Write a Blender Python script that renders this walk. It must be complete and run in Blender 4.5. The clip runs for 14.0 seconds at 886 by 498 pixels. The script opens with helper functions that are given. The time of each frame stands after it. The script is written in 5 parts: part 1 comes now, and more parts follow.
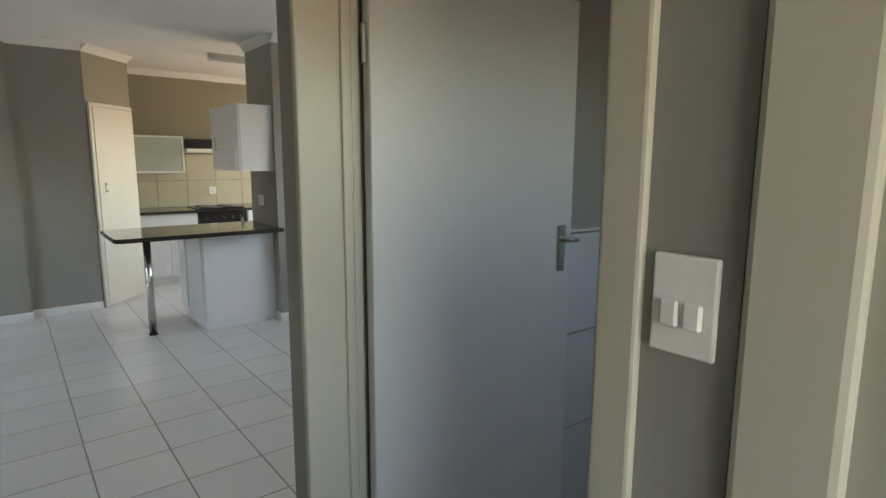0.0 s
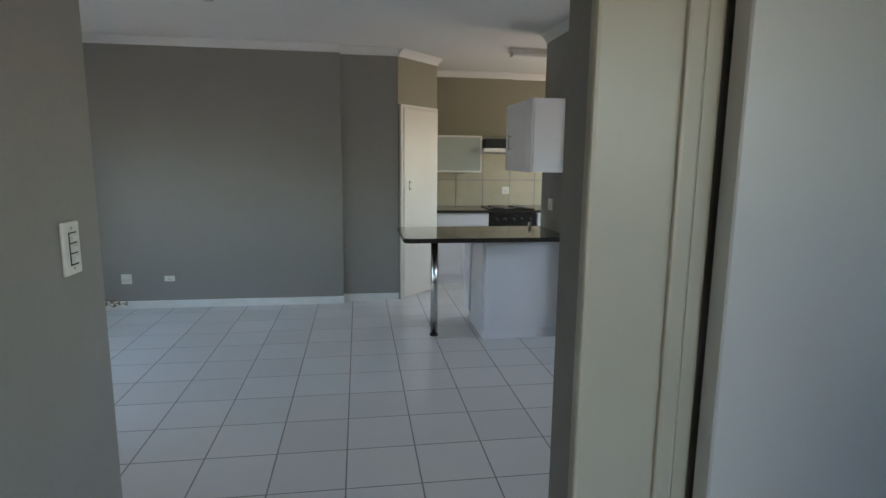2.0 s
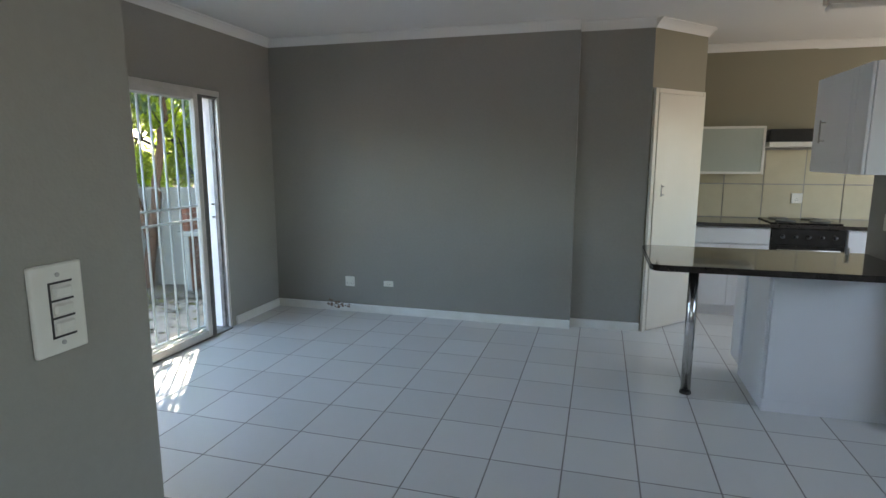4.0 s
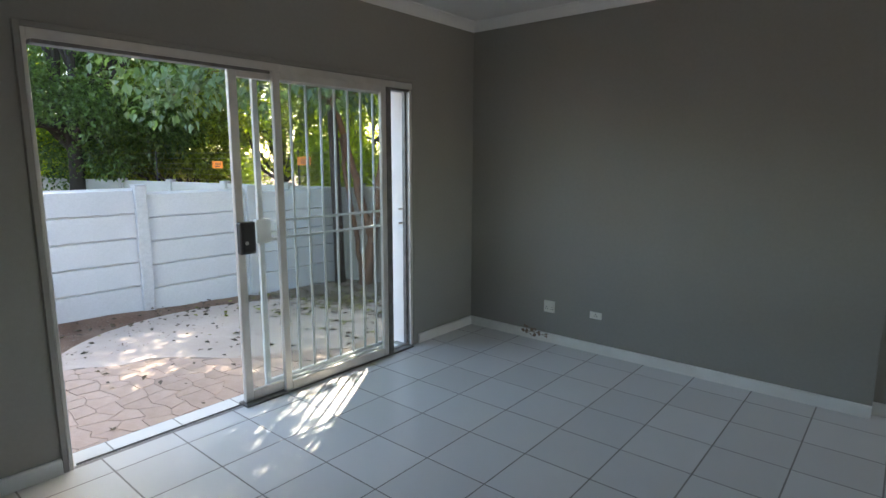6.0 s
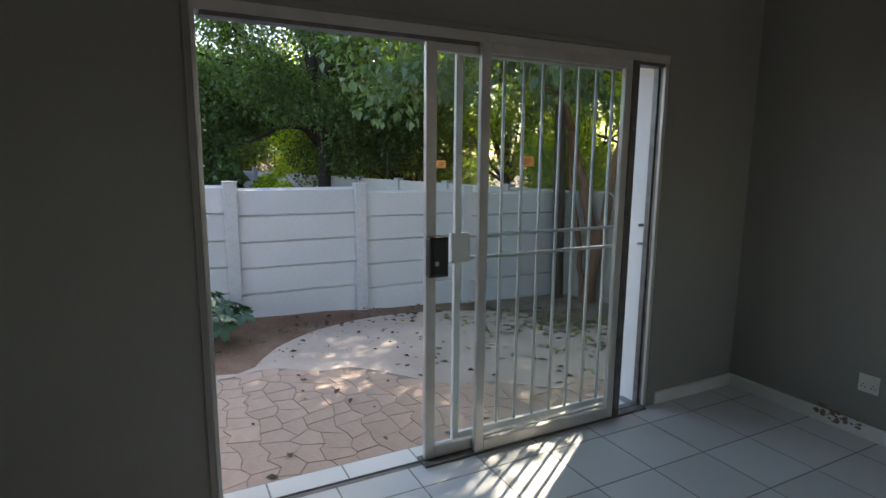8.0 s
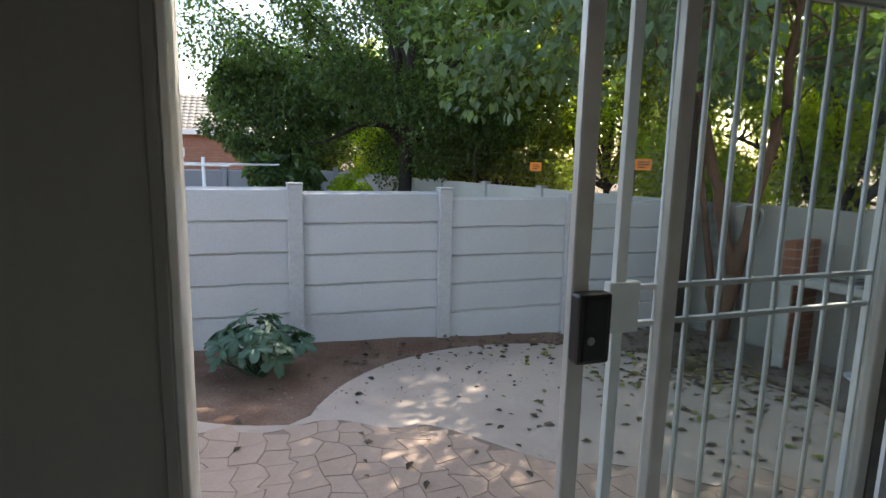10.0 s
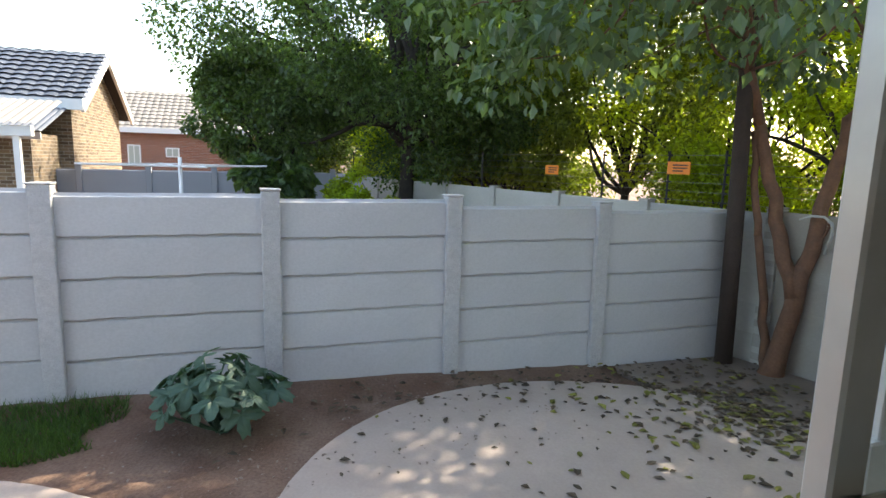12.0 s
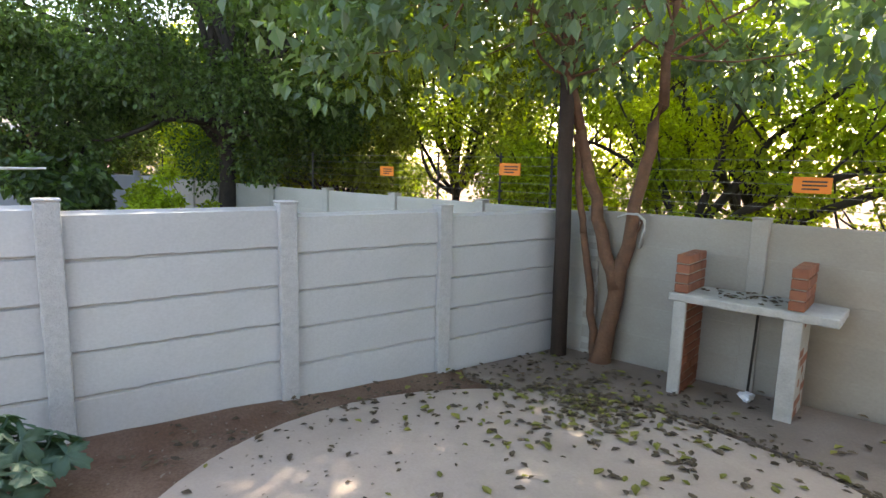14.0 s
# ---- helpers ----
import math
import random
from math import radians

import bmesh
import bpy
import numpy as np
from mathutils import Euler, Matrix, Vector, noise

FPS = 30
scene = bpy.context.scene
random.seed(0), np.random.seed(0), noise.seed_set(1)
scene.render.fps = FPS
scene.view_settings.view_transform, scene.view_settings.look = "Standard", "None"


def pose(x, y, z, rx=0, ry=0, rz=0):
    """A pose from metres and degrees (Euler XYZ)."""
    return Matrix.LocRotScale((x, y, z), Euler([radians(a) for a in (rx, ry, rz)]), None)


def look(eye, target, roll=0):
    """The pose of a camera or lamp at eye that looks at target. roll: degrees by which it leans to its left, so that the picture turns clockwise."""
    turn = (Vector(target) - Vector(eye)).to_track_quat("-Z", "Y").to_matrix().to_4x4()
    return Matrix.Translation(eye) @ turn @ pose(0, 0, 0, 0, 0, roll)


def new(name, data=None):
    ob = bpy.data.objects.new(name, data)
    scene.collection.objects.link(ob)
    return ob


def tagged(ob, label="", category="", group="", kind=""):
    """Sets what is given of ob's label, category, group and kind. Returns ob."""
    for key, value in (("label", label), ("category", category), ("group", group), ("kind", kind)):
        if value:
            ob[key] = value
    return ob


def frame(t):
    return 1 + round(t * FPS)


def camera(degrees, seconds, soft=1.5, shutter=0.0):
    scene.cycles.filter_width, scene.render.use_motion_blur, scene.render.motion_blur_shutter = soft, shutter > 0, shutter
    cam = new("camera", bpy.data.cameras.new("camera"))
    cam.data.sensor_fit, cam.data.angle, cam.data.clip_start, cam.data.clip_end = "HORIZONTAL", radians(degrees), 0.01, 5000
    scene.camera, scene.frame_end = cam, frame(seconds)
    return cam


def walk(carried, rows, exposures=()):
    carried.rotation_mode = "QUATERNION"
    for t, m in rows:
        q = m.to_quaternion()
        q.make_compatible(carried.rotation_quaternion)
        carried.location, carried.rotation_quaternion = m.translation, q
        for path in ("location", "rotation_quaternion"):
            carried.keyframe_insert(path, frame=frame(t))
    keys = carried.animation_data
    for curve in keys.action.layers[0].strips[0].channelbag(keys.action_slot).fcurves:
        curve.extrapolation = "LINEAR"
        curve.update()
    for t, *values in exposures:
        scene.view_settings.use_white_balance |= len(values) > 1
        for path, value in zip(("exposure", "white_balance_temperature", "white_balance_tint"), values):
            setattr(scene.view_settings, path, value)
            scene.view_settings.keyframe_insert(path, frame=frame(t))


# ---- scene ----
cam = camera(77.1, 14.0)
PATH = [
    (0, (2.795, -6.415, 1.494), (4.018, -4.864, 1.184), 0.2),
    (0.5, (2.917, -6.312, 1.499), (3.889, -4.593, 1.186), 0.2),
    (1, (3.012, -6.167, 1.500), (3.737, -4.330, 1.183), 0.4),
    (1.5, (3.062, -5.997, 1.494), (3.553, -4.084, 1.18), 0.4),
    (2, (3.082, -5.786, 1.498), (3.379, -3.834, 1.181), 0.6),
    (2.5, (3.124, -5.553, 1.488), (3.225, -3.581, 1.171), 0.6),
    (3, (3.142, -5.342, 1.48), (3.019, -3.371, 1.163), 0.4),
    (5.5, (3.031, -4.143, 1.499), (1.941, -2.499, 1.173), 0.0),
    (6, (2.967, -3.914, 1.484), (1.694, -2.405, 1.163), 0.1),
    (6.5, (2.833, -3.742, 1.466), (1.39, -2.394, 1.148), 0.2),
    (7, (2.652, -3.601, 1.482), (1.087, -2.398, 1.162), 0.3),
    (7.5, (2.482, -3.443, 1.481), (0.818, -2.381, 1.159), 0.4),
    (8, (2.273, -3.322, 1.472), (0.516, -2.423, 1.15), 0.5),
    (8.5, (2.023, -3.257, 1.487), (0.213, -2.471, 1.163), 0.6),
    (9, (1.762, -3.181, 1.468), (-0.076, -2.462, 1.145), 0.8),
    (11.5, (0.512, -2.828, 1.444), (-1.365, -2.213, 1.129), 1.6),
    (12, (0.357, -2.782, 1.444), (-1.512, -2.143, 1.133), 1.5),
    (12.5, (0.263, -2.750, 1.446), (-1.592, -2.064, 1.140), 1.5),
    (13, (0.167, -2.720, 1.471), (-1.636, -1.913, 1.159), 1.6),
    (13.5, (0.097, -2.712, 1.465), (-1.619, -1.730, 1.163), 1.5),
    (14, (0.044, -2.714, 1.463), (-1.551, -1.543, 1.166), 1.5),
]

# ---------------------------------------------------------------- light
EXPOSURES = [(0.0, 4.2, 7900, 9), (1.0, 4.0, 7400, 9), (2.0, 3.75, 6900, 9), (3.0, 3.8, 6700, 8), (5.5, 3.38, 7000, 9), (7.0, 2.74, 7100, 9), (8.5, 2.12, 7100, 10), (9.2, 2.08, 7200, 10), (11.5, 2.2, 7300, 9), (13.0, 2.26, 7600, 10), (14.0, 2.6, 7800, 11)]
walk(cam, [(t, look(eye, target, roll)) for t, eye, target, roll in PATH], EXPOSURES)

SUN_TO = Vector((-0.55, 0.835, 0.0)).normalized()
SUN_ELEV = radians(40)
world = bpy.data.worlds.new("sky")
scene.world = world
world.use_nodes = True
wn = world.node_tree
sky = wn.nodes.new("ShaderNodeTexSky")
sky.sky_type = "NISHITA"
sky.sun_disc = False
sky.sun_elevation = SUN_ELEV
sky.sun_rotation = math.atan2(SUN_TO.x, SUN_TO.y)
sky.dust_density = 2.0
wn.links.new(sky.outputs["Color"], wn.nodes["Background"].inputs["Color"])
wn.nodes["Background"].inputs["Strength"].default_value = 0.15

sun_data = bpy.data.lights.new("sun", "SUN")
sun_data.energy = 2.8
sun_data.angle = radians(0.53)
sun_data.color = (1.0, 0.93, 0.82)
sun = new("sun", sun_data)
sun.matrix_world = look((0, 0, 20), Vector((0, 0, 20)) - Vector((SUN_TO.x * math.cos(SUN_ELEV), SUN_TO.y * math.cos(SUN_ELEV), math.sin(SUN_ELEV))))


def opening_lamp(name, eye, target, w, h, watts, color):
    """An area lamp in an unseen wall opening, standing in for daylight."""
    d = bpy.data.lights.new(name, "AREA")
    d.shape, d.size, d.size_y, d.energy, d.color = "RECTANGLE", w, h, watts, color
    new(name, d).matrix_world = look(eye, target)


opening_lamp("daylight_kitchen", (6.98, 0.0, 1.55), (0, 0.0, 1.35), 1.7, 1.05, 1.7, (1.0, 0.93, 0.80))
# Added fill for the living room; no window is known on this side.
opening_lamp("fill_living", (6.98, -3.3, 1.65), (0, -3.3, 1.35), 2.1, 0.75, 1.2, (0.90, 0.95, 1.0))
opening_lamp("daylight_passage", (2.88, -7.50, 1.5), (2.88, 0, 1.2), 0.75, 1.1, 0.38, (1.0, 0.92, 0.78))
opening_lamp("daylight_bathroom", (4.45, -7.50, 1.8), (4.45, 0, 1.0), 0.9, 0.5, 0.07, (0.85, 0.92, 1.0))


# ---------------------------------------------------------------- materials
def mat(name, color, rough=0.6, metal=0.0, spots=None, scale=6.0, mix=0.35, grain=0.0, grain_scale=120.0, bump=0.0, bump_scale=80.0,
        per=0.0, island=0.0, spec=0.5, translucent=0.0, rough_var=0.0, coat=0.0):
    """A surface with two scales of variation: broad stains towards the colour 'spots', and a fine grain."""
    m = bpy.data.materials.new(name)
    m.use_nodes = True
    nt = m.node_tree
    b = nt.nodes["Principled BSDF"]
    b.inputs["Roughness"].default_value = rough
    b.inputs["Metallic"].default_value = metal
    b.inputs["Specular IOR Level"].default_value = spec
    b.inputs["Coat Weight"].default_value = coat
    tc = nt.nodes.new("ShaderNodeTexCoord")
    out = None
    base = nt.nodes.new("ShaderNodeRGB")
    base.outputs[0].default_value = (*color, 1)
    out = base.outputs[0]

    def blend(fac, other, kind="MIX"):
        nonlocal out
        x = nt.nodes.new("ShaderNodeMix")
        x.data_type, x.blend_type = "RGBA", kind
        nt.links.new(fac, x.inputs["Factor"]) if not isinstance(fac, float) else setattr(x.inputs["Factor"], "default_value", fac)
        nt.links.new(out, x.inputs["A"])
        if isinstance(other, tuple):
            x.inputs["B"].default_value = (*other, 1)
        else:
            nt.links.new(other, x.inputs["B"])
        out = x.outputs["Result"]

    def noise_at(s, detail=4.0, lo=0.35, hi=0.7, top=1.0):
        n = nt.nodes.new("ShaderNodeTexNoise")
        n.inputs["Scale"].default_value, n.inputs["Detail"].default_value = s, detail
        nt.links.new(tc.outputs["Object"], n.inputs["Vector"])
        r = nt.nodes.new("ShaderNodeMapRange")
        r.inputs["From Min"].default_value, r.inputs["From Max"].default_value, r.inputs["To Max"].default_value = lo, hi, top
        nt.links.new(n.outputs["Fac"], r.inputs["Value"])
        return r.outputs["Result"]

    if spots:
        blend(noise_at(scale, 5.0, 0.35, 0.72, mix), spots)
    if grain:
        dark = tuple(c * 0.55 for c in color)
        blend(noise_at(grain_scale, 3.0, 0.3, 0.75, grain), dark)
    if per or island:
        src = nt.nodes.new("ShaderNodeObjectInfo").outputs["Random"] if per else nt.nodes.new("ShaderNodeNewGeometry").outputs["Random Per Island"]
        amount = per or island
        r = nt.nodes.new("ShaderNodeMapRange")
        r.inputs["To Min"].default_value, r.inputs["To Max"].default_value = 1 - amount, 1 + amount * 0.6
        nt.links.new(src, r.inputs["Value"])
        c = nt.nodes.new("ShaderNodeCombineColor")
        for k in range(3):
            nt.links.new(r.outputs["Result"], c.inputs[k])
        blend(1.0, c.outputs["Color"], "MULTIPLY")
    nt.links.new(out, b.inputs["Base Color"])
    if rough_var:
        r = nt.nodes.new("ShaderNodeMapRange")
        r.inputs["To Min"].default_value, r.inputs["To Max"].default_value = rough - rough_var, rough + rough_var
        nt.links.new(noise_at(scale * 2.3), r.inputs["Value"])
        nt.links.new(r.outputs["Result"], b.inputs["Roughness"])
    if bump:
        n = nt.nodes.new("ShaderNodeTexNoise")
        n.inputs["Scale"].default_value, n.inputs["Detail"].default_value = bump_scale, 4.0
        nt.links.new(tc.outputs["Object"], n.inputs["Vector"])
        p = nt.nodes.new("ShaderNodeBump")
        p.inputs["Strength"].default_value, p.inputs["Distance"].default_value = min(1.0, bump), 0.01
        nt.links.new(n.outputs["Fac"], p.inputs["Height"])
        nt.links.new(p.outputs["Normal"], b.inputs["Normal"])
    if translucent:
        tr = nt.nodes.new("ShaderNodeBsdfTranslucent")
        g = nt.nodes.new("ShaderNodeMix")
        g.data_type, g.blend_type = "RGBA", "MULTIPLY"
        g.inputs["Factor"].default_value = 1.0
        nt.links.new(out, g.inputs["A"])
        g.inputs["B"].default_value = (2.4, 2.6, 0.6, 1)
        nt.links.new(g.outputs["Result"], tr.inputs["Color"])
        ms = nt.nodes.new("ShaderNodeMixShader")
        ms.inputs["Fac"].default_value = translucent
        nt.links.new(b.outputs[0], ms.inputs[1])
        nt.links.new(tr.outputs[0], ms.inputs[2])
        nt.links.new(ms.outputs[0], nt.nodes["Material Output"].inputs["Surface"])
    return m


def glass_mat(name, haze):
    m = bpy.data.materials.new(name)
    m.use_nodes = True
    nt = m.node_tree
    nt.nodes.remove(nt.nodes["Principled BSDF"])
    clear = nt.nodes.new("ShaderNodeBsdfTransparent")
    clear.inputs["Color"].default_value = (0.93, 0.95, 0.945, 1)
    gloss = nt.nodes.new("ShaderNodeBsdfGlossy")
    gloss.inputs["Roughness"].default_value = 0.02
    dirt = nt.nodes.new("ShaderNodeBsdfDiffuse")
    dirt.inputs["Color"].default_value = (0.6, 0.6, 0.58, 1)
    lw = nt.nodes.new("ShaderNodeLayerWeight")
    lw.inputs["Blend"].default_value = 0.5
    pw = nt.nodes.new("ShaderNodeMath")
    pw.operation = "POWER"
    pw.inputs[1].default_value = 4.0
    nt.links.new(lw.outputs["Facing"], pw.inputs[0])
    fr = nt.nodes.new("ShaderNodeMapRange")
    fr.inputs["To Min"].default_value, fr.inputs["To Max"].default_value = 0.03, 0.6
    nt.links.new(pw.outputs[0], fr.inputs["Value"])
    a, b = nt.nodes.new("ShaderNodeMixShader"), nt.nodes.new("ShaderNodeMixShader")
    n = nt.nodes.new("ShaderNodeTexNoise")
    n.inputs["Scale"].default_value, n.inputs["Detail"].default_value = 4.0, 6.0
    r = nt.nodes.new("ShaderNodeMapRange")
    r.inputs["From Min"].default_value, r.inputs["From Max"].default_value, r.inputs["To Max"].default_value = 0.42, 0.75, haze
    nt.links.new(n.outputs["Fac"], r.inputs["Value"])
    nt.links.new(r.outputs["Result"], b.inputs["Fac"])
    nt.links.new(fr.outputs[0], a.inputs["Fac"])
    nt.links.new(clear.outputs[0], a.inputs[1])
    nt.links.new(gloss.outputs[0], a.inputs[2])
    nt.links.new(a.outputs[0], b.inputs[1])
    nt.links.new(dirt.outputs[0], b.inputs[2])
    nt.links.new(b.outputs[0], nt.nodes["Material Output"].inputs["Surface"])
    return m


WALL = mat("grey wall paint", (0.285, 0.275, 0.248), 0.55, spots=(0.25, 0.245, 0.225), scale=1.6, mix=0.5, grain=0.12, grain_scale=45, bump=0.10, bump_scale=160, rough_var=0.08)
KITCHEN_WALL = mat("olive kitchen paint", (0.255, 0.24, 0.178), 0.5, spots=(0.225, 0.21, 0.158), scale=2, mix=0.5, bump=0.08, bump_scale=160)
PASSAGE = mat("beige passage paint", (0.36, 0.345, 0.28), 0.5, spots=(0.32, 0.31, 0.25), scale=2, mix=0.5, bump=0.08, bump_scale=160)
FRAME_PAINT = mat("cream frame enamel", (0.46, 0.44, 0.36), 0.35, spots=(0.42, 0.39, 0.30), scale=3, mix=0.6, bump=0.05, bump_scale=60)
DOOR_PAINT = mat("white door enamel", (0.60, 0.60, 0.58), 0.38, spots=(0.54, 0.54, 0.52), scale=2.5, mix=0.5, bump=0.05, bump_scale=90)
CEIL = mat("white ceiling paint", (0.74, 0.74, 0.72), 0.8, spots=(0.70, 0.69, 0.66), scale=1.2, mix=0.6, bump=0.05, bump_scale=120)
TRIM = mat("white trim paint", (0.74, 0.74, 0.71), 0.4, spots=(0.55, 0.53, 0.47), scale=7, mix=0.35, bump=0.06, bump_scale=70)
TILE = mat("pale grey ceramic", (0.70, 0.71, 0.70), 0.23, spots=(0.65, 0.655, 0.64), scale=4, mix=0.2, per=0.05)
GROUT = mat("dark grout", (0.29, 0.28, 0.27), 0.9, spots=(0.19, 0.185, 0.18), scale=12, mix=0.8, bump=0.2)
MELAMINE = mat("white melamine", (0.76, 0.77, 0.79), 0.3, spots=(0.72, 0.73, 0.75), scale=2, mix=0.6, bump=0.02)
DOOR_CREAM = mat("cream cupboard paint", (0.66, 0.63, 0.55), 0.4, spots=(0.60, 0.57, 0.49), scale=3, mix=0.5, bump=0.04)
GRANITE = mat("black granite", (0.022, 0.018, 0.017), 0.12, spots=(0.06, 0.05, 0.045), scale=70, mix=0.7, grain=0.5, grain_scale=300, coat=0.3)
CHROME = mat("brushed chrome", (0.62, 0.61, 0.59), 0.18, metal=1.0, spots=(0.5, 0.49, 0.47), scale=40, mix=0.5)
STEEL = mat("dull steel", (0.45, 0.44, 0.42), 0.35, metal=1.0, spots=(0.35, 0.34, 0.33), scale=30, mix=0.5)
BLACK = mat("black plastic", (0.012, 0.012, 0.013), 0.35, spots=(0.02, 0.02, 0.02), scale=20, mix=0.5)
OVEN = mat("black enamel", (0.015, 0.014, 0.014), 0.2, spots=(0.03, 0.028, 0.026), scale=15, mix=0.5)
PLASTIC = mat("white plastic", (0.72, 0.71, 0.66), 0.35, spots=(0.66, 0.64, 0.57), scale=30, mix=0.5)
SLOT = mat("dark slot", (0.03, 0.03, 0.03), 0.6)
ALU = mat("white aluminium frame", (0.62, 0.60, 0.56), 0.38, metal=0.25, spots=(0.42, 0.40, 0.37), scale=9, mix=0.45, bump=0.03, rough_var=0.08)
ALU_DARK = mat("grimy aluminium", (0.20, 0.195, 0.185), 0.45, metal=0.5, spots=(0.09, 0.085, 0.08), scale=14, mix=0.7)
GATE_WHITE = mat("white gate enamel", (0.78, 0.78, 0.76), 0.35, spots=(0.62, 0.60, 0.55), scale=14, mix=0.4, bump=0.06, bump_scale=60)
GLASS = glass_mat("dusty window glass", 0.035)
FROST = mat("frosted glass panel", (0.40, 0.43, 0.38), 0.3, spots=(0.36, 0.39, 0.34), scale=3, mix=0.5)
SPLASH = mat("beige splashback tile", (0.48, 0.43, 0.31), 0.25, spots=(0.43, 0.38, 0.27), scale=8, mix=0.6, per=0.04, bump=0.02)
BATH_TILE = mat("white bathroom tile", (0.60, 0.61, 0.62), 0.2, spots=(0.55, 0.56, 0.57), scale=3, mix=0.5, per=0.03)
OUTER = mat("white outside plaster", (0.74, 0.73, 0.70), 0.8, spots=(0.60, 0.58, 0.54), scale=4, mix=0.5, bump=0.3, bump_scale=90)
CONCRETE = mat("painted precast concrete", (0.50, 0.505, 0.515), 0.8, spots=(0.42, 0.42, 0.425), scale=2.2, mix=0.5, grain=0.25, grain_scale=70, per=0.05, bump=0.22, bump_scale=70)
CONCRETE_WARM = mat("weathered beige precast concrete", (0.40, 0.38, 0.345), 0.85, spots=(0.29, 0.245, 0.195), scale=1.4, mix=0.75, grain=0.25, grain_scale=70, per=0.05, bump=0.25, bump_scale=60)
POST = mat("rough painted post", (0.51, 0.51, 0.515), 0.85, spots=(0.36, 0.36, 0.37), scale=22, mix=0.5, grain=0.35, grain_scale=90, per=0.04, bump=1.0, bump_scale=55)
FAR_WALL = mat("weathered precast wall", (0.48, 0.47, 0.43), 0.9, spots=(0.34, 0.32, 0.27), scale=1.5, mix=0.6, grain=0.2, grain_scale=30, per=0.08, bump=0.3, bump_scale=40)
BLUE_WALL = mat("blue-grey precast wall", (0.33, 0.35, 0.39), 0.9, spots=(0.26, 0.28, 0.31), scale=1.2, mix=0.5, per=0.06, bump=0.2, bump_scale=30)
SOIL = mat("red-brown soil", (0.145, 0.078, 0.050), 0.95, spots=(0.27, 0.185, 0.135), scale=2.6, mix=0.8, grain=0.6, grain_scale=55, bump=1.0, bump_scale=45)
STONE = mat("pink stamped paving", (0.42, 0.30, 0.235), 0.72, spots=(0.35, 0.245, 0.185), scale=3.0, mix=0.7, grain=0.25, grain_scale=60, per=0.07, bump=0.55, bump_scale=28, rough_var=0.1)
# Earthy brown concrete; the corner's shade is partly in this base colour.
APRON = mat("worn concrete toned for shade", (0.29, 0.232, 0.19), 0.85, spots=(0.16, 0.115, 0.088), scale=2.0, mix=0.75, grain=0.45, grain_scale=60, bump=0.7, bump_scale=30)
WORN = mat("smooth worn pinkish concrete", (0.45, 0.37, 0.315), 0.75, spots=(0.37, 0.29, 0.24), scale=2.2, mix=0.7, grain=0.25, grain_scale=55, bump=0.5, bump_scale=14, rough_var=0.1)
STONE_JOINT = mat("earthy paving joint", (0.27, 0.20, 0.155), 0.9, spots=(0.17, 0.12, 0.09), scale=6, mix=0.7, bump=0.5)
BRICK_RED = mat("red-brown face brick", (0.30, 0.115, 0.065), 0.85, spots=(0.20, 0.07, 0.045), scale=14, mix=0.7, per=0.22, bump=0.5, bump_scale=90)
BRICK_TAN = mat("tan face brick", (0.27, 0.205, 0.135), 0.85, spots=(0.15, 0.10, 0.065), scale=5, mix=0.7, island=0.5, bump=0.5, bump_scale=60)
BRICK_FAR = mat("orange-red brick", (0.30, 0.12, 0.075), 0.85, spots=(0.23, 0.085, 0.05), scale=4, mix=0.6, island=0.2, bump=0.4)
MORTAR = mat("grey mortar", (0.42, 0.40, 0.36), 0.9, spots=(0.33, 0.31, 0.27), scale=9, mix=0.6, bump=0.5)
SLAB = mat("rough cast concrete", (0.50, 0.49, 0.46), 0.9, spots=(0.32, 0.31, 0.29), scale=8, mix=0.6, grain=0.3, grain_scale=60, bump=0.8, bump_scale=35)
ROOF_TILE = mat("slate-blue roof tile", (0.115, 0.135, 0.165), 0.5, spots=(0.08, 0.09, 0.11), scale=3, mix=0.5, island=0.2)
ROOF_FAR = mat("grey-brown roof tile", (0.32, 0.29, 0.25), 0.7, spots=(0.24, 0.21, 0.18), scale=3, mix=0.5, island=0.15)
FASCIA = mat("white fascia paint", (0.78, 0.78, 0.77), 0.5, spots=(0.7, 0.69, 0.67), scale=5, mix=0.4)
BARK = mat("red-brown bark", (0.20, 0.10, 0.058), 0.9, spots=(0.085, 0.05, 0.035), scale=9, mix=0.7, grain=0.5, grain_scale=50, bump=1.0, bump_scale=30)
BARK_DARK = mat("dark bark", (0.045, 0.036, 0.029), 0.95, spots=(0.02, 0.017, 0.015), scale=10, mix=0.6, bump=1.0, bump_scale=30)
POLE_WOOD = mat("creosoted pole", (0.055, 0.036, 0.028), 0.85, spots=(0.03, 0.022, 0.018), scale=6, mix=0.7, grain=0.5, grain_scale=70, bump=0.7, bump_scale=50)
LEAF_BIG = mat("blue-green broad leaf", (0.105, 0.160, 0.100), 0.42, island=0.4, translucent=0.30)
LEAF_DARK = mat("deep green leaf", (0.075, 0.125, 0.052), 0.42, island=0.6, translucent=0.42)
LEAF_MID = mat("olive green leaf", (0.13, 0.165, 0.045), 0.42, island=0.55, translucent=0.55)
LEAF_LIME = mat("yellow-green leaf", (0.23, 0.27, 0.045), 0.45, island=0.5, translucent=0.70)
SQUASH = mat("blue-green squash leaf", (0.046, 0.105, 0.066), 0.55, spots=(0.075, 0.145, 0.10), scale=18, mix=0.6, island=0.25, translucent=0.15, bump=0.4, bump_scale=50)
GRASS = mat("green lawn blade", (0.055, 0.115, 0.02), 0.6, island=0.5, translucent=0.25)
